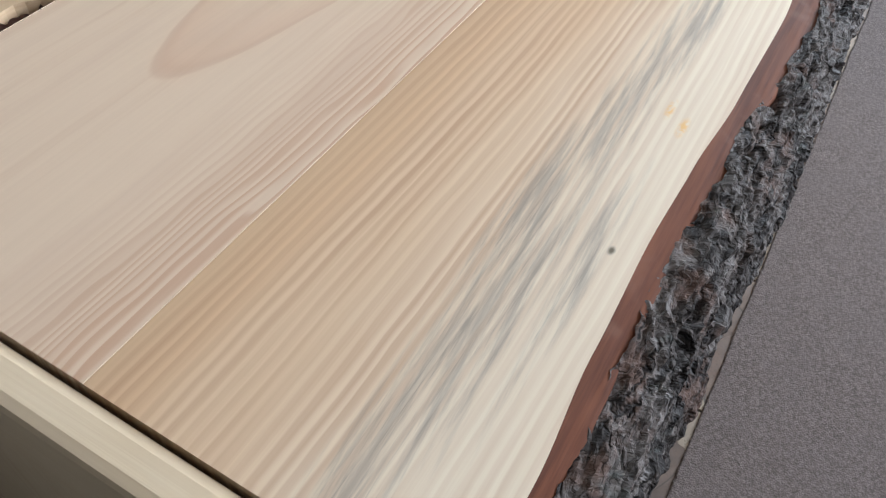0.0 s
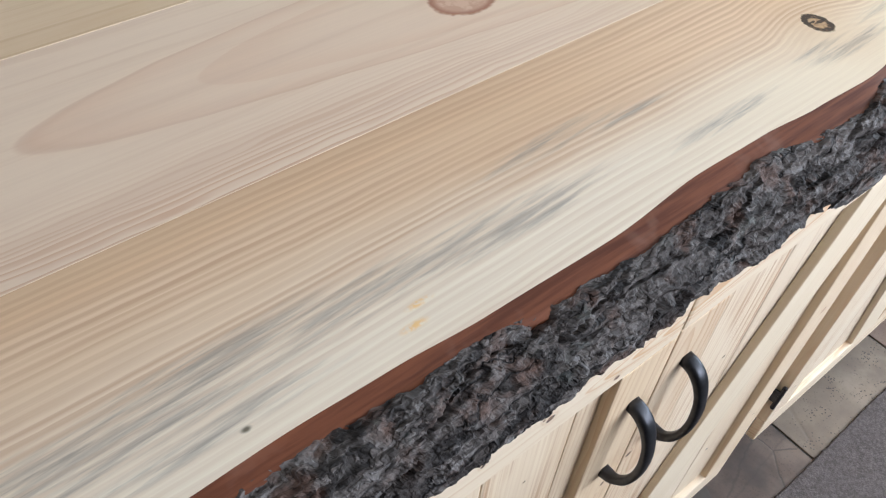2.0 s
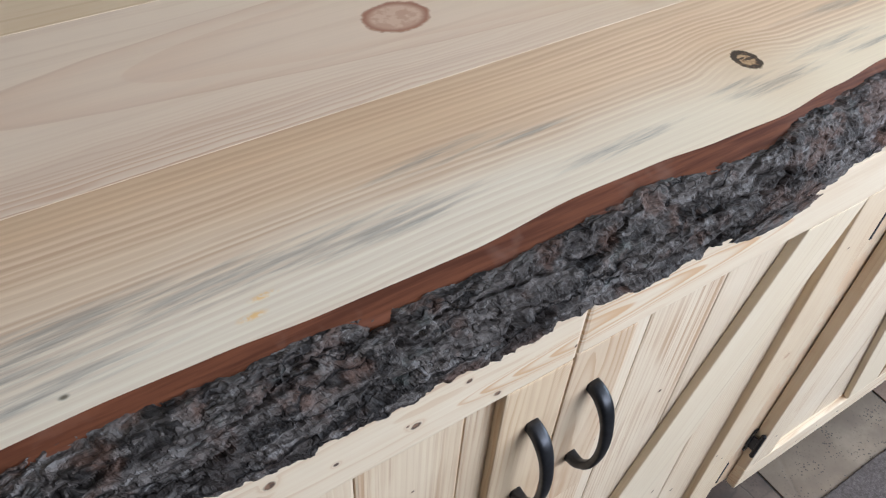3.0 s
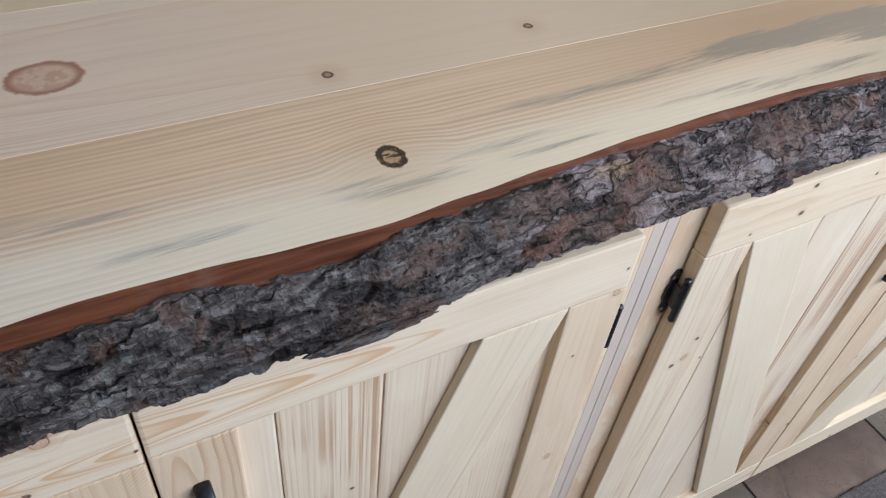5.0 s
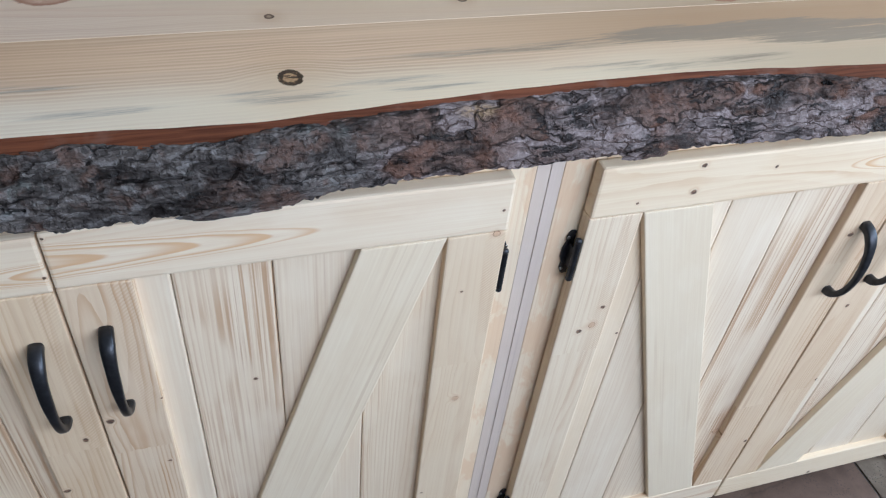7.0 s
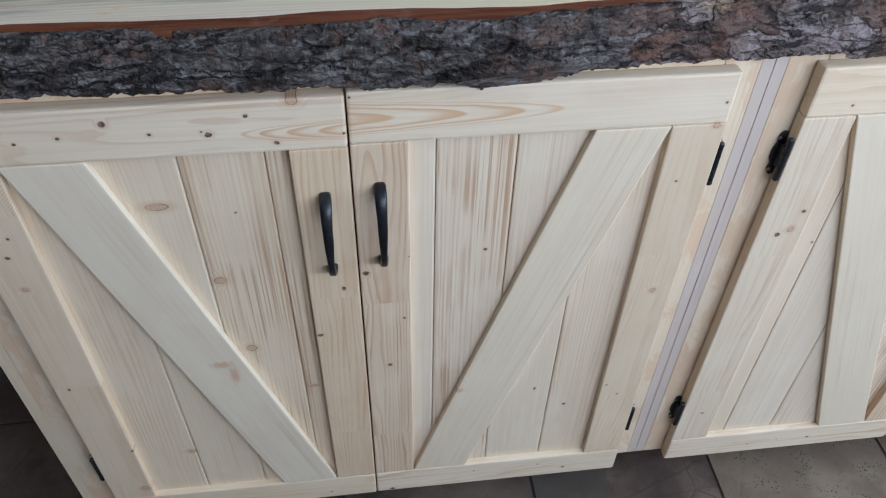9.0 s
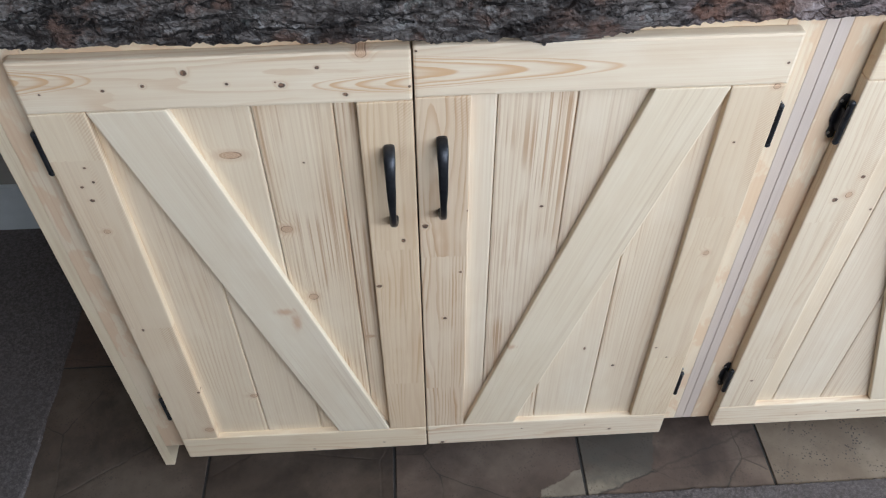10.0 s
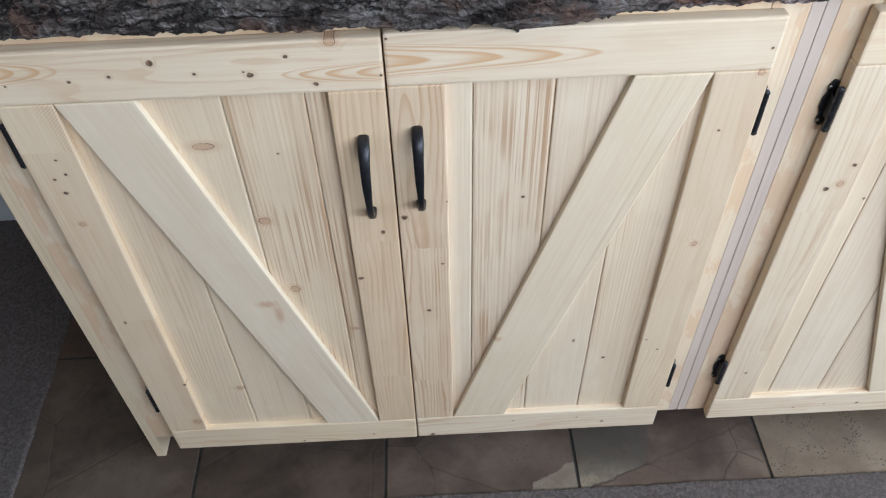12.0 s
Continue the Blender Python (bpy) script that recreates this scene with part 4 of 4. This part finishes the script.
def pocket(parent):
    bm = bmesh.new()
    grid = [[bm.verts.new((-0.373 + 0.072 * i / 30, 0.3795 + 0.022 * j / 10, TOP - 0.007 + 0.006 * noise.noise((i * 0.5, j * 0.6, 3.0)))) for j in range(11)] for i in range(31)]
    for i in range(30):
        for j in range(10):
            bm.faces.new((grid[i][j], grid[i + 1][j], grid[i + 1][j + 1], grid[i][j + 1]))
    return part("bark_pocket", bm, M_POCKET, parent, "dark reddish bark left in the joint", smooth=True)


pocket(top)
slab("end_strip", top, M_TRIM, -0.4915, -0.4716, 0.028, 0.632, 0.846, TOP - 0.001, 0.005, "pale pine strip with a rounded edge across the slab's end", "y")


def inner_bark(parent):
    """The smooth red-brown layer between wood and bark."""
    bm = bmesh.new()
    steps = 900
    rows = []
    for i in range(steps + 1):
        x = X0 + (X1 - X0) * i / steps
        a, b = wood_edge(x), bark_edge(x) - 0.0030
        row = []
        for k in range(7):
            s = k / 6
            rise = 0.0006 * noise.noise((x * 60, s * 4, 1.0))
            row.append(bm.verts.new((x, a + (b - a) * s, TOP - 0.0001 - 0.0035 * s + rise * s)))
        row.append(bm.verts.new((x, b - 0.003, TOP - 0.02)))
        rows.append(row)
    for a, b in zip(rows, rows[1:]):
        for k in range(7):
            bm.faces.new((a[k], a[k + 1], b[k + 1], b[k]))
    bmesh.ops.recalc_face_normals(bm, faces=bm.faces)
    return part("inner_bark", bm, M_INNER, parent, "smooth red-brown inner bark", smooth=True)


inner_bark(top)


def bark(parent):
    """The rough bark skirt: a swept profile raised into scales, cracks and ragged edges."""
    nu, nv = 1500, 46
    verts = np.zeros(((nu + 1) * (nv + 1), 3))
    k = 0
    for i in range(nu + 1):
        x = X0 + (X1 - X0) * i / nu
        rag = 0.0035 * noise.noise((x * 55, 0.3, 0.7)) + 0.0018 * noise.noise((x * 190, 5.3, 0.7)) + 0.0008 * noise.noise((x * 520, 1.3, 0.7))
        rag2 = 0.0024 * noise.noise((x * 28, 9.3, 0.7)) + 0.0022 * noise.noise((x * 130, 7.3, 2.7)) + 0.0011 * noise.noise((x * 420, 3.3, 2.7))
        y0, y2, z2 = bark_edge(x) + rag, low_edge(x), low_z(x) + rag2
        big = max(0.0, min(1.0, (x - 0.2) / 0.16))
        for j in range(nv + 1):
            s = j / nv
            # profile: over the shoulder, down the face, then tucked under
            if s < 0.86:
                a = s / 0.86
                y = y0 + (y2 - y0) * math.sin(a * math.pi / 2) ** 0.9
                z = 0.9105 + (z2 - 0.9105) * (1 - math.cos(a * math.pi / 2)) ** 0.85
                ny, nz = -math.sin(0.35 + a * 1.1), math.cos(0.35 + a * 1.1)
            else:
                a = (s - 0.86) / 0.14
                y, z = y2 + (0.022 - y2) * a, z2 + 0.001 * a
                ny, nz = -1 + a, -0.4
            warp = 0.30 * noise.noise((x * 18, s * 4, 4.0)) + 0.12 * noise.noise((x * 70, s * 9, 6.0))
            level = (0.5 + 0.5 * noise.noise((x * (13 - 2 * big) + warp, s * 4.8 + warp * 1.5, 3.0)) + 0.22 * noise.noise((x * 62, s * 12 + warp, 6.0))) * 6
            sheet = math.floor(level) + min(1.0, (level - math.floor(level)) / 0.22)
            chips = (0.5 + 0.5 * noise.noise((x * 110 + warp * 3, s * 19 + warp * 3, 1.0))) * 4
            chip = math.floor(chips) + min(1.0, (chips - math.floor(chips)) / 0.3)
            swell = noise.noise((x * 6, s * 2.2, 2.0))
            fine = noise.noise((x * 260, s * 50, 9.0)) + 0.6 * noise.noise((x * 620, s * 90, 5.0))
            h = (0.0019 - 0.0006 * big) * (sheet - 2.5) + (0.0009 - 0.0005 * big) * chip + 0.0035 * swell + (0.0006 - 0.0004 * big) * fine - 0.0012 * min(1.0, s * 4)
            crev = max(0.0, 1 - abs(noise.noise((x * 7 + warp, s * 3.2 + warp * 1.5, 12.0))) / 0.07)
            h -= (0.0050 - 0.0030 * big) * crev
            fade = min(1.0, 0.30 + s * 6) if s < 0.86 else (1 - (s - 0.86) / 0.14)
            verts[k] = (x + 0.0006 * noise.noise((x * 300, s * 30, 2.0)), y + ny * h * (0.3 + 0.7 * fade), z + nz * h * fade)
            k += 1
    faces = [(i * (nv + 1) + j, i * (nv + 1) + j + 1, (i + 1) * (nv + 1) + j + 1, (i + 1) * (nv + 1) + j) for i in range(nu) for j in range(nv)]
    me = bpy.data.meshes.new("bark")
    me.from_pydata(verts.tolist(), [], faces)
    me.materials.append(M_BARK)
    ob = new("bark", me)
    ob.parent = parent
    ob.matrix_parent_inverse = PLACED[parent.name].inverted()
    PLACED[ob.name] = Matrix()
    return tagged(ob, "rough grey and brown scaly pine bark")


bark(top)


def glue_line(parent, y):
    """A thin pale ridge added as the bright highlight where two boards meet."""
    bm = bmesh.new()
    rows = []
    for i in range(161):
        x = X0 + (X1 - X0) * i / 160
        w = 0.00019 * (0.9 + 0.9 * noise.noise((x * 7, y * 50, 0)))
        rows.append([bm.verts.new((x, y - w, TOP - 0.0002)), bm.verts.new((x, y, TOP + 0.00012)), bm.verts.new((x, y + w, TOP - 0.0002))])
    for a, c in zip(rows, rows[1:]):
        for k in range(2):
            bm.faces.new((a[k], c[k], c[k + 1], a[k + 1]))
    bmesh.ops.recalc_face_normals(bm, faces=bm.faces)
    return part("glue_line", bm, M_SEAM_HIGHLIGHT, parent, "thin pale ridge as a painted highlight between two boards")


glue_line(top, 0.1788)
glue_line(top, 0.3800)


def bark_flake(parent, x0, x1, y, z, tall, deep, seed):
    """A loose lobe of bark: a long lump with a scaly skin."""
    bm = bmesh.new()
    bmesh.ops.create_icosphere(bm, subdivisions=5, radius=1.0)
    for v in bm.verts:
        p = v.co.copy()
        k = 1 + 0.30 * noise.noise(p * 2.2 + Vector((seed, 0, 0))) + 0.16 * noise.noise(p * 7 + Vector((seed, 3, 0))) + 0.08 * noise.noise(p * 18)
        v.co = Vector((p.x * (x1 - x0) / 2, p.y * deep, p.z * tall)) * k
    return part("bark_flake", bm, M_BARK, parent, "loose flake of bark", pose((x0 + x1) / 2, y, z, 0, -2, 0))


bark_flake(top, 0.112, 0.196, -0.0180, 0.8595, 0.0048, 0.0055, 1.0)
bark_flake(top, 0.505, 0.552, -0.0080, 0.8645, 0.0050, 0.006, 4.0)
bark_flake(top, 0.190, 0.240, -0.0105, 0.8650, 0.0045, 0.005, 7.0)
bark_flake(top, 0.1315, 0.1370, -0.0055, 0.8480, 0.0058, 0.0028, 9.0)


def tuft(parent, x, y, z, seed):
    """A dark burr of fibres on the bark."""
    rng = random.Random(seed)
    bm = bmesh.new()
    for _ in range(130):
        way = Vector((rng.gauss(0, 1), rng.gauss(0, 0.7), abs(rng.gauss(0, 1)))).normalized()
        side = way.orthogonal().normalized() * 0.0011
        base = Vector((x + rng.gauss(0, 0.0025), y + rng.gauss(0, 0.002), z))
        tip = base + way * rng.uniform(0.002, 0.0065)
        bm.faces.new([bm.verts.new(p) for p in (base - side, base + side, tip)])
    return part("burr", bm, M_BURR, parent, "small dark burr of fibres on the bark")


tuft(top, 0.732, 0.017, 0.908, 1)
tuft(top, 0.800, 0.002, 0.895, 2)


# ---------- cabinets ----------
def handle_bm(z_top, z_low, x):
    """An arched pull: broad and flat at its head, drawn thin below the middle, with a squared foot."""
    wide = curve_of([(0.0, 0.0066), (0.12, 0.0068), (0.38, 0.0056), (0.66, 0.0040), (0.84, 0.0040), (0.95, 0.0054), (1.0, 0.0060)])
    thick = curve_of([(0.0, 0.0062), (0.12, 0.0056), (0.38, 0.0040), (0.66, 0.0037), (0.84, 0.0042), (0.95, 0.0058), (1.0, 0.0062)])
    mid, half, count = (z_top + z_low) / 2, (z_top - z_low) / 2 * 0.93, 36
    bm, rows, sides = bmesh.new(), [], 16
    for i in range(count + 1):
        s = i / count
        a = math.pi * s
        c = Vector((x, -0.0290 * math.sin(a) ** 0.80 - 0.0002, mid + half * math.cos(a)))
        ty, tz = -0.0290 * math.cos(a), -half * math.sin(a)
        if i in (0, count):
            ty, tz = (-1 if i == 0 else 1), 0
        size = math.hypot(ty, tz)
        across, out = Vector((wide(s), 0, 0)), Vector((0, -tz / size, ty / size)) * thick(s)
        row = []
        for k in range(sides):
            u, v = math.cos(2 * math.pi * (k + 0.5) / sides), math.sin(2 * math.pi * (k + 0.5) / sides)
            row.append(bm.verts.new(c + across * math.copysign(abs(u) ** 0.62, u) + out * math.copysign(abs(v) ** 0.62, v)))
        rows.append(row)
    for a, b in zip(rows, rows[1:]):
        for k in range(sides):
            bm.faces.new((a[k], a[(k + 1) % sides], b[(k + 1) % sides], b[k]))
    bm.faces.new(rows[0][::-1])
    bm.faces.new(rows[-1])
    bmesh.ops.recalc_face_normals(bm, faces=bm.faces)
    return bm


def hinge_bm(side, x, z):
    """A leaf on the frame with a knuckle and ball tips beside the door's edge; side is -1 or 1."""
    bm = bmesh.new()

    def add(made):
        tmp = bpy.data.meshes.new("tmp")
        made.to_mesh(tmp)
        made.free()
        bm.from_mesh(tmp)
        bpy.data.meshes.remove(tmp)

    outline = [(0.001, -0.030), (0.006, -0.031), (0.0085, -0.028), (0.0105, -0.022), (0.0095, -0.015), (0.0125, -0.006), (0.0125, 0.006), (0.0095, 0.015), (0.0105, 0.022), (0.0085, 0.028), (0.006, 0.031), (0.001, 0.030)]
    pts = [(x + side * u, z + v) for u, v in outline]
    add(prism_bm(pts if side < 0 else pts[::-1], 0.0150, 0.0177, 0.0006))
    for zz, h in ((z + 0.0165, 0.0155), (z - 0.0165, 0.0155), (z, 0.0160)):
        add(tube_bm([((x + side * 0.0036, 0.0030, zz - h / 2), (0.0036, 0, 0), (0, 0.0036, 0)), ((x + side * 0.0036, 0.0030, zz + h / 2), (0.0036, 0, 0), (0, 0.0036, 0))], 10))
    web = box_bm(0.0022, 0.0130, 0.030, 0.0005, 1)
    bmesh.ops.translate(web, vec=(x + side * 0.0050, 0.0095, z), verts=web.verts)
    add(web)
    for s in (-1, 1):
        ball = bmesh.new()
        bmesh.ops.create_uvsphere(ball, u_segments=10, v_segments=6, radius=0.0040)
        bmesh.ops.translate(ball, vec=(x + side * 0.0036, 0.0030, z + s * 0.0268), verts=ball.verts)
        add(ball)
    return bm


def screw_bm(x, y, z, r=0.0022):
    bm = bmesh.new()
    bmesh.ops.create_uvsphere(bm, u_segments=10, v_segments=6, radius=r)
    bmesh.ops.scale(bm, vec=(1, 0.5, 1), verts=bm.verts)
    bmesh.ops.translate(bm, vec=(x, y, z), verts=bm.verts)
    return bm


def cabinet_door(parent, x0, x1, z0, z1, hinge_side, woods, grooves, streaked):
    """Plank door with rails, stiles and one brace, which rises towards the hinge side."""
    plank_wood, streaked_wood, rail_wood, hinge_wood, warm_wood, brace_wood = woods
    w_stile, h_top, h_low = 0.061, 0.063, 0.058
    zb, zt = z0 + h_low, z1 - h_top
    door = slab("door", parent, plank_wood, x0 + 0.004, x1 - 0.004, 0.0150, 0.0172, z0 + 0.006, z1 - 0.004, 0.0, "pale knotty pine plank door with a diagonal brace", "z")
    cuts = sorted([x0 + 0.03, x1 - 0.03] + [g for g in grooves if x0 + 0.05 < g < x1 - 0.05])
    for k, (a, b) in enumerate(zip(cuts, cuts[1:])):
        slab("plank", door, streaked_wood if k in streaked else plank_wood, a + 0.0003, b - 0.0003, 0.0095, 0.0148, zb - 0.02, zt + 0.02, 0.0026, "", "z")
    slab("rail", door, rail_wood, x0, x1, -0.0010, 0.0168, zt, z1, 0.0032)
    slab("rail", door, rail_wood, x0, x1, -0.0010, 0.0168, z0, zb, 0.0028)
    slab("stile", door, hinge_wood if hinge_side < 0 else warm_wood, x0, x0 + w_stile, -0.0006, 0.0166, zb + 0.0004, zt - 0.0004, 0.002, "", "z")
    slab("stile", door, hinge_wood if hinge_side > 0 else warm_wood, x1 - w_stile, x1, -0.0006, 0.0166, zb + 0.0004, zt - 0.0004, 0.002, "", "z")
    a, b = x0 + w_stile + 0.0005, x1 - w_stile - 0.0005
    wide = 0.084
    if hinge_side < 0:
        pts = [(a, zt - 0.0005), (a + wide, zt - 0.0005), (b, zb + 0.0005), (b - wide, zb + 0.0005)]
    else:
        pts = [(b - wide, zt - 0.0005), (b, zt - 0.0005), (a + wide, zb + 0.0005), (a, zb + 0.0005)]
    slope = math.degrees(math.atan2(pts[0][1] - pts[3][1], pts[0][0] - pts[3][0]))
    leaning("brace", door, brace_wood, pts, -0.0008, 0.0092, slope, 0.0018)
    hx = x1 - 0.029 if hinge_side < 0 else x0 + 0.029
    head = 0.718 if hinge_side < 0 else 0.727
    part("handle", handle_bm(head, head - 0.118, hx), M_METAL, door, "black arched metal pull handle", smooth=True)
    edge = x0 if hinge_side < 0 else x1
    for z in (0.722, 0.205):
        part("hinge", hinge_bm(hinge_side, edge, z), M_METAL, door, "black metal hinge with ball tips", smooth=False)
        for s in (-1, 1):
            part("screw", screw_bm(edge + hinge_side * 0.0090, 0.0146, z + s * 0.0225), M_SCREW, door, "small steel screw head", smooth=True)
    return door


def cabinet(x0, x1, label):
    """The Empty on the floor that carries all parts of one base cabinet."""
    return thing("base_cabinet", ((x0 + x1) / 2, 0.3, 0.0), label, "cabinet", "cabinets under the counter top")


left = cabinet(-0.459, 0.4497, "two-door base cabinet of pale unfinished pine, doors closed")
slab("side_panel", left, M_TRIM, -0.4680, -0.4515, 0.0185, 0.630, 0.002, 0.8625, 0.001, "pale plywood side", "z")
slab("side_panel", left, M_PLY, 0.4350, 0.4494, 0.0182, 0.630, 0.074, 0.8625, 0.0006, "pale grey plywood side", "z")
slab("back_panel", left, M_PLY, -0.4510, 0.4345, 0.620, 0.630, 0.074, 0.8625, 0.001, "", "z")
slab("floor_panel", left, M_PLY, -0.4510, 0.4345, 0.040, 0.618, 0.090, 0.104, 0.001)
slab("frame_stile", left, M_FRAME, -0.4510, -0.398, 0.0180, 0.0365, 0.068, 0.8625, 0.001, "", "z")
slab("frame_stile", left, M_FRAME, 0.3940, 0.4347, 0.0180, 0.0365, 0.074, 0.8625, 0.001, "", "z")
slab("frame_rail", left, M_FRAME, -0.3975, 0.3935, 0.0180, 0.0365, 0.805, 0.8625, 0.001)
slab("frame_rail", left, M_FRAME, -0.3975, 0.3935, 0.0180, 0.0365, 0.074, 0.115, 0.001)
cabinet_door(left, -0.4090, -0.0009, 0.058, 0.8405, -1, DOOR_PINE[0], (-0.266, -0.177, -0.088), (2, 3))
cabinet_door(left, 0.0009, 0.4070, 0.060, 0.8440, 1, DOOR_PINE[1], (0.092, 0.181, 0.270), (1,))

right = cabinet(0.450, 1.359, "matching two-door pine base cabinet beside the first, doors closed")
slab("side_panel", right, M_PLY, 0.4502, 0.4640, 0.0182, 0.630, 0.074, 0.8625, 0.0006, "pale grey plywood side", "z")
slab("side_panel", right, M_PLY, 1.3415, 1.3585, 0.0185, 0.630, 0.002, 0.8625, 0.001, "pale plywood side", "z")
slab("back_panel", right, M_PLY, 0.4645, 1.3410, 0.620, 0.630, 0.074, 0.8625, 0.001, "", "z")
slab("floor_panel", right, M_PLY, 0.4645, 1.3410, 0.040, 0.618, 0.090, 0.104, 0.001)
slab("frame_stile", right, M_FRAME, 0.4643, 0.508, 0.0180, 0.0365, 0.074, 0.8625, 0.001, "", "z")
slab("frame_stile", right, M_FRAME, 1.298, 1.3405, 0.0180, 0.0365, 0.068, 0.8625, 0.001, "", "z")
slab("frame_rail", right, M_FRAME, 0.5085, 1.2975, 0.0180, 0.0365, 0.805, 0.8625, 0.001)
slab("frame_rail", right, M_FRAME, 0.5085, 1.2975, 0.0180, 0.0365, 0.074, 0.115, 0.001)
cabinet_door(right, 0.4955, 0.9018, 0.072, 0.8440, -1, DOOR_PINE[2], (0.590, 0.673, 0.756), (3,))
cabinet_door(right, 0.9052, 1.3105, 0.072, 0.8440, 1, DOOR_PINE[3], (0.993, 1.082, 1.171), (1,))


# ---------- floor ----------
ground = wall("floor", -3.3, 4.32, -2.10, 0.66, -0.1, -0.0035, M_GROUT, "dark grout bed under slate-look floor tiles", "floor")


def carpet():
    """Short pile carpet that stops at the tiles in a slightly ragged line."""
    bm = bmesh.new()

    def strip(n, line, m, out):
        rows = []
        for i in range(n + 1):
            p, q = line(i / n), out(i / n)
            row = []
            for j in range(m + 1):
                s = (j / m) ** 2
                v = Vector(p).lerp(Vector(q), s)
                lift = 0.007 * min(1.0, j / 2) + (0.0018 * noise.noise((v.x * 90, v.y * 90, 0)) if 0 < j < 4 else 0)
                row.append(bm.verts.new((v.x, v.y, -0.002 + lift)))
            rows.append(row)
        for a, b in zip(rows, rows[1:]):
            for j in range(m):
                bm.faces.new((a[j], b[j], b[j + 1], a[j + 1]))

    rag = lambda u: 0.003 * noise.noise((u * 12, 0, 0)) + 0.0018 * noise.noise((u * 150, 2, 0)) + 0.0015 * noise.noise((u * 420, 4, 0))
    strip(1800, lambda s: (-0.702 + 4.9 * s, -0.082 + 0.004 * s + rag(s * 4), 0), 60, lambda s: (-0.702 + 4.9 * s, -1.98, 0))
    strip(500, lambda s: (-0.702 - 0.02 * s + rag(s + 9), -0.082 + 0.74 * s, 0), 50, lambda s: (-3.2, -0.082 + 0.74 * s, 0))
    a = [bm.verts.new(v) for v in ((-3.2, -1.98, 0.005), (-0.702, -1.98, 0.005), (-0.702, -0.082, 0.005), (-3.2, -0.082, 0.005))]
    bm.faces.new(a)
    bmesh.ops.recalc_face_normals(bm, faces=bm.faces)
    ob = new("carpet", mesh_of("carpet", bm, M_CARPET, True))
    PLACED[ob.name] = Matrix()
    return tagged(ob, "grey-mauve short pile carpet beside the tiles", "carpet", kind="structure")


carpet()
KINDS = (0, 0, 1, 1, 2, 1, 2, 1)
tile_mesh = [mesh_of("tile", box_bm(0.3278, 0.3278, 0.008, 0.0012), m) for m in M_TILES]
short_mesh = [mesh_of("tile", box_bm(0.3300, 0.0760, 0.008, 0.0012), m) for m in M_TILES]
for ix in range(15):
    for iy in range(3):
        kind = KINDS[(ix + 3 * iy) % 8]
        tile = new("tile", short_mesh[kind] if iy == 2 else tile_mesh[kind])
        tile.parent = ground
        tile.matrix_parent_inverse = PLACED["floor"].inverted()
        tile.matrix_basis = pose(-0.5595 + 0.333 * ix, 0.0785 + 0.333 * iy - (0.127 if iy == 2 else 0.0), -0.004)
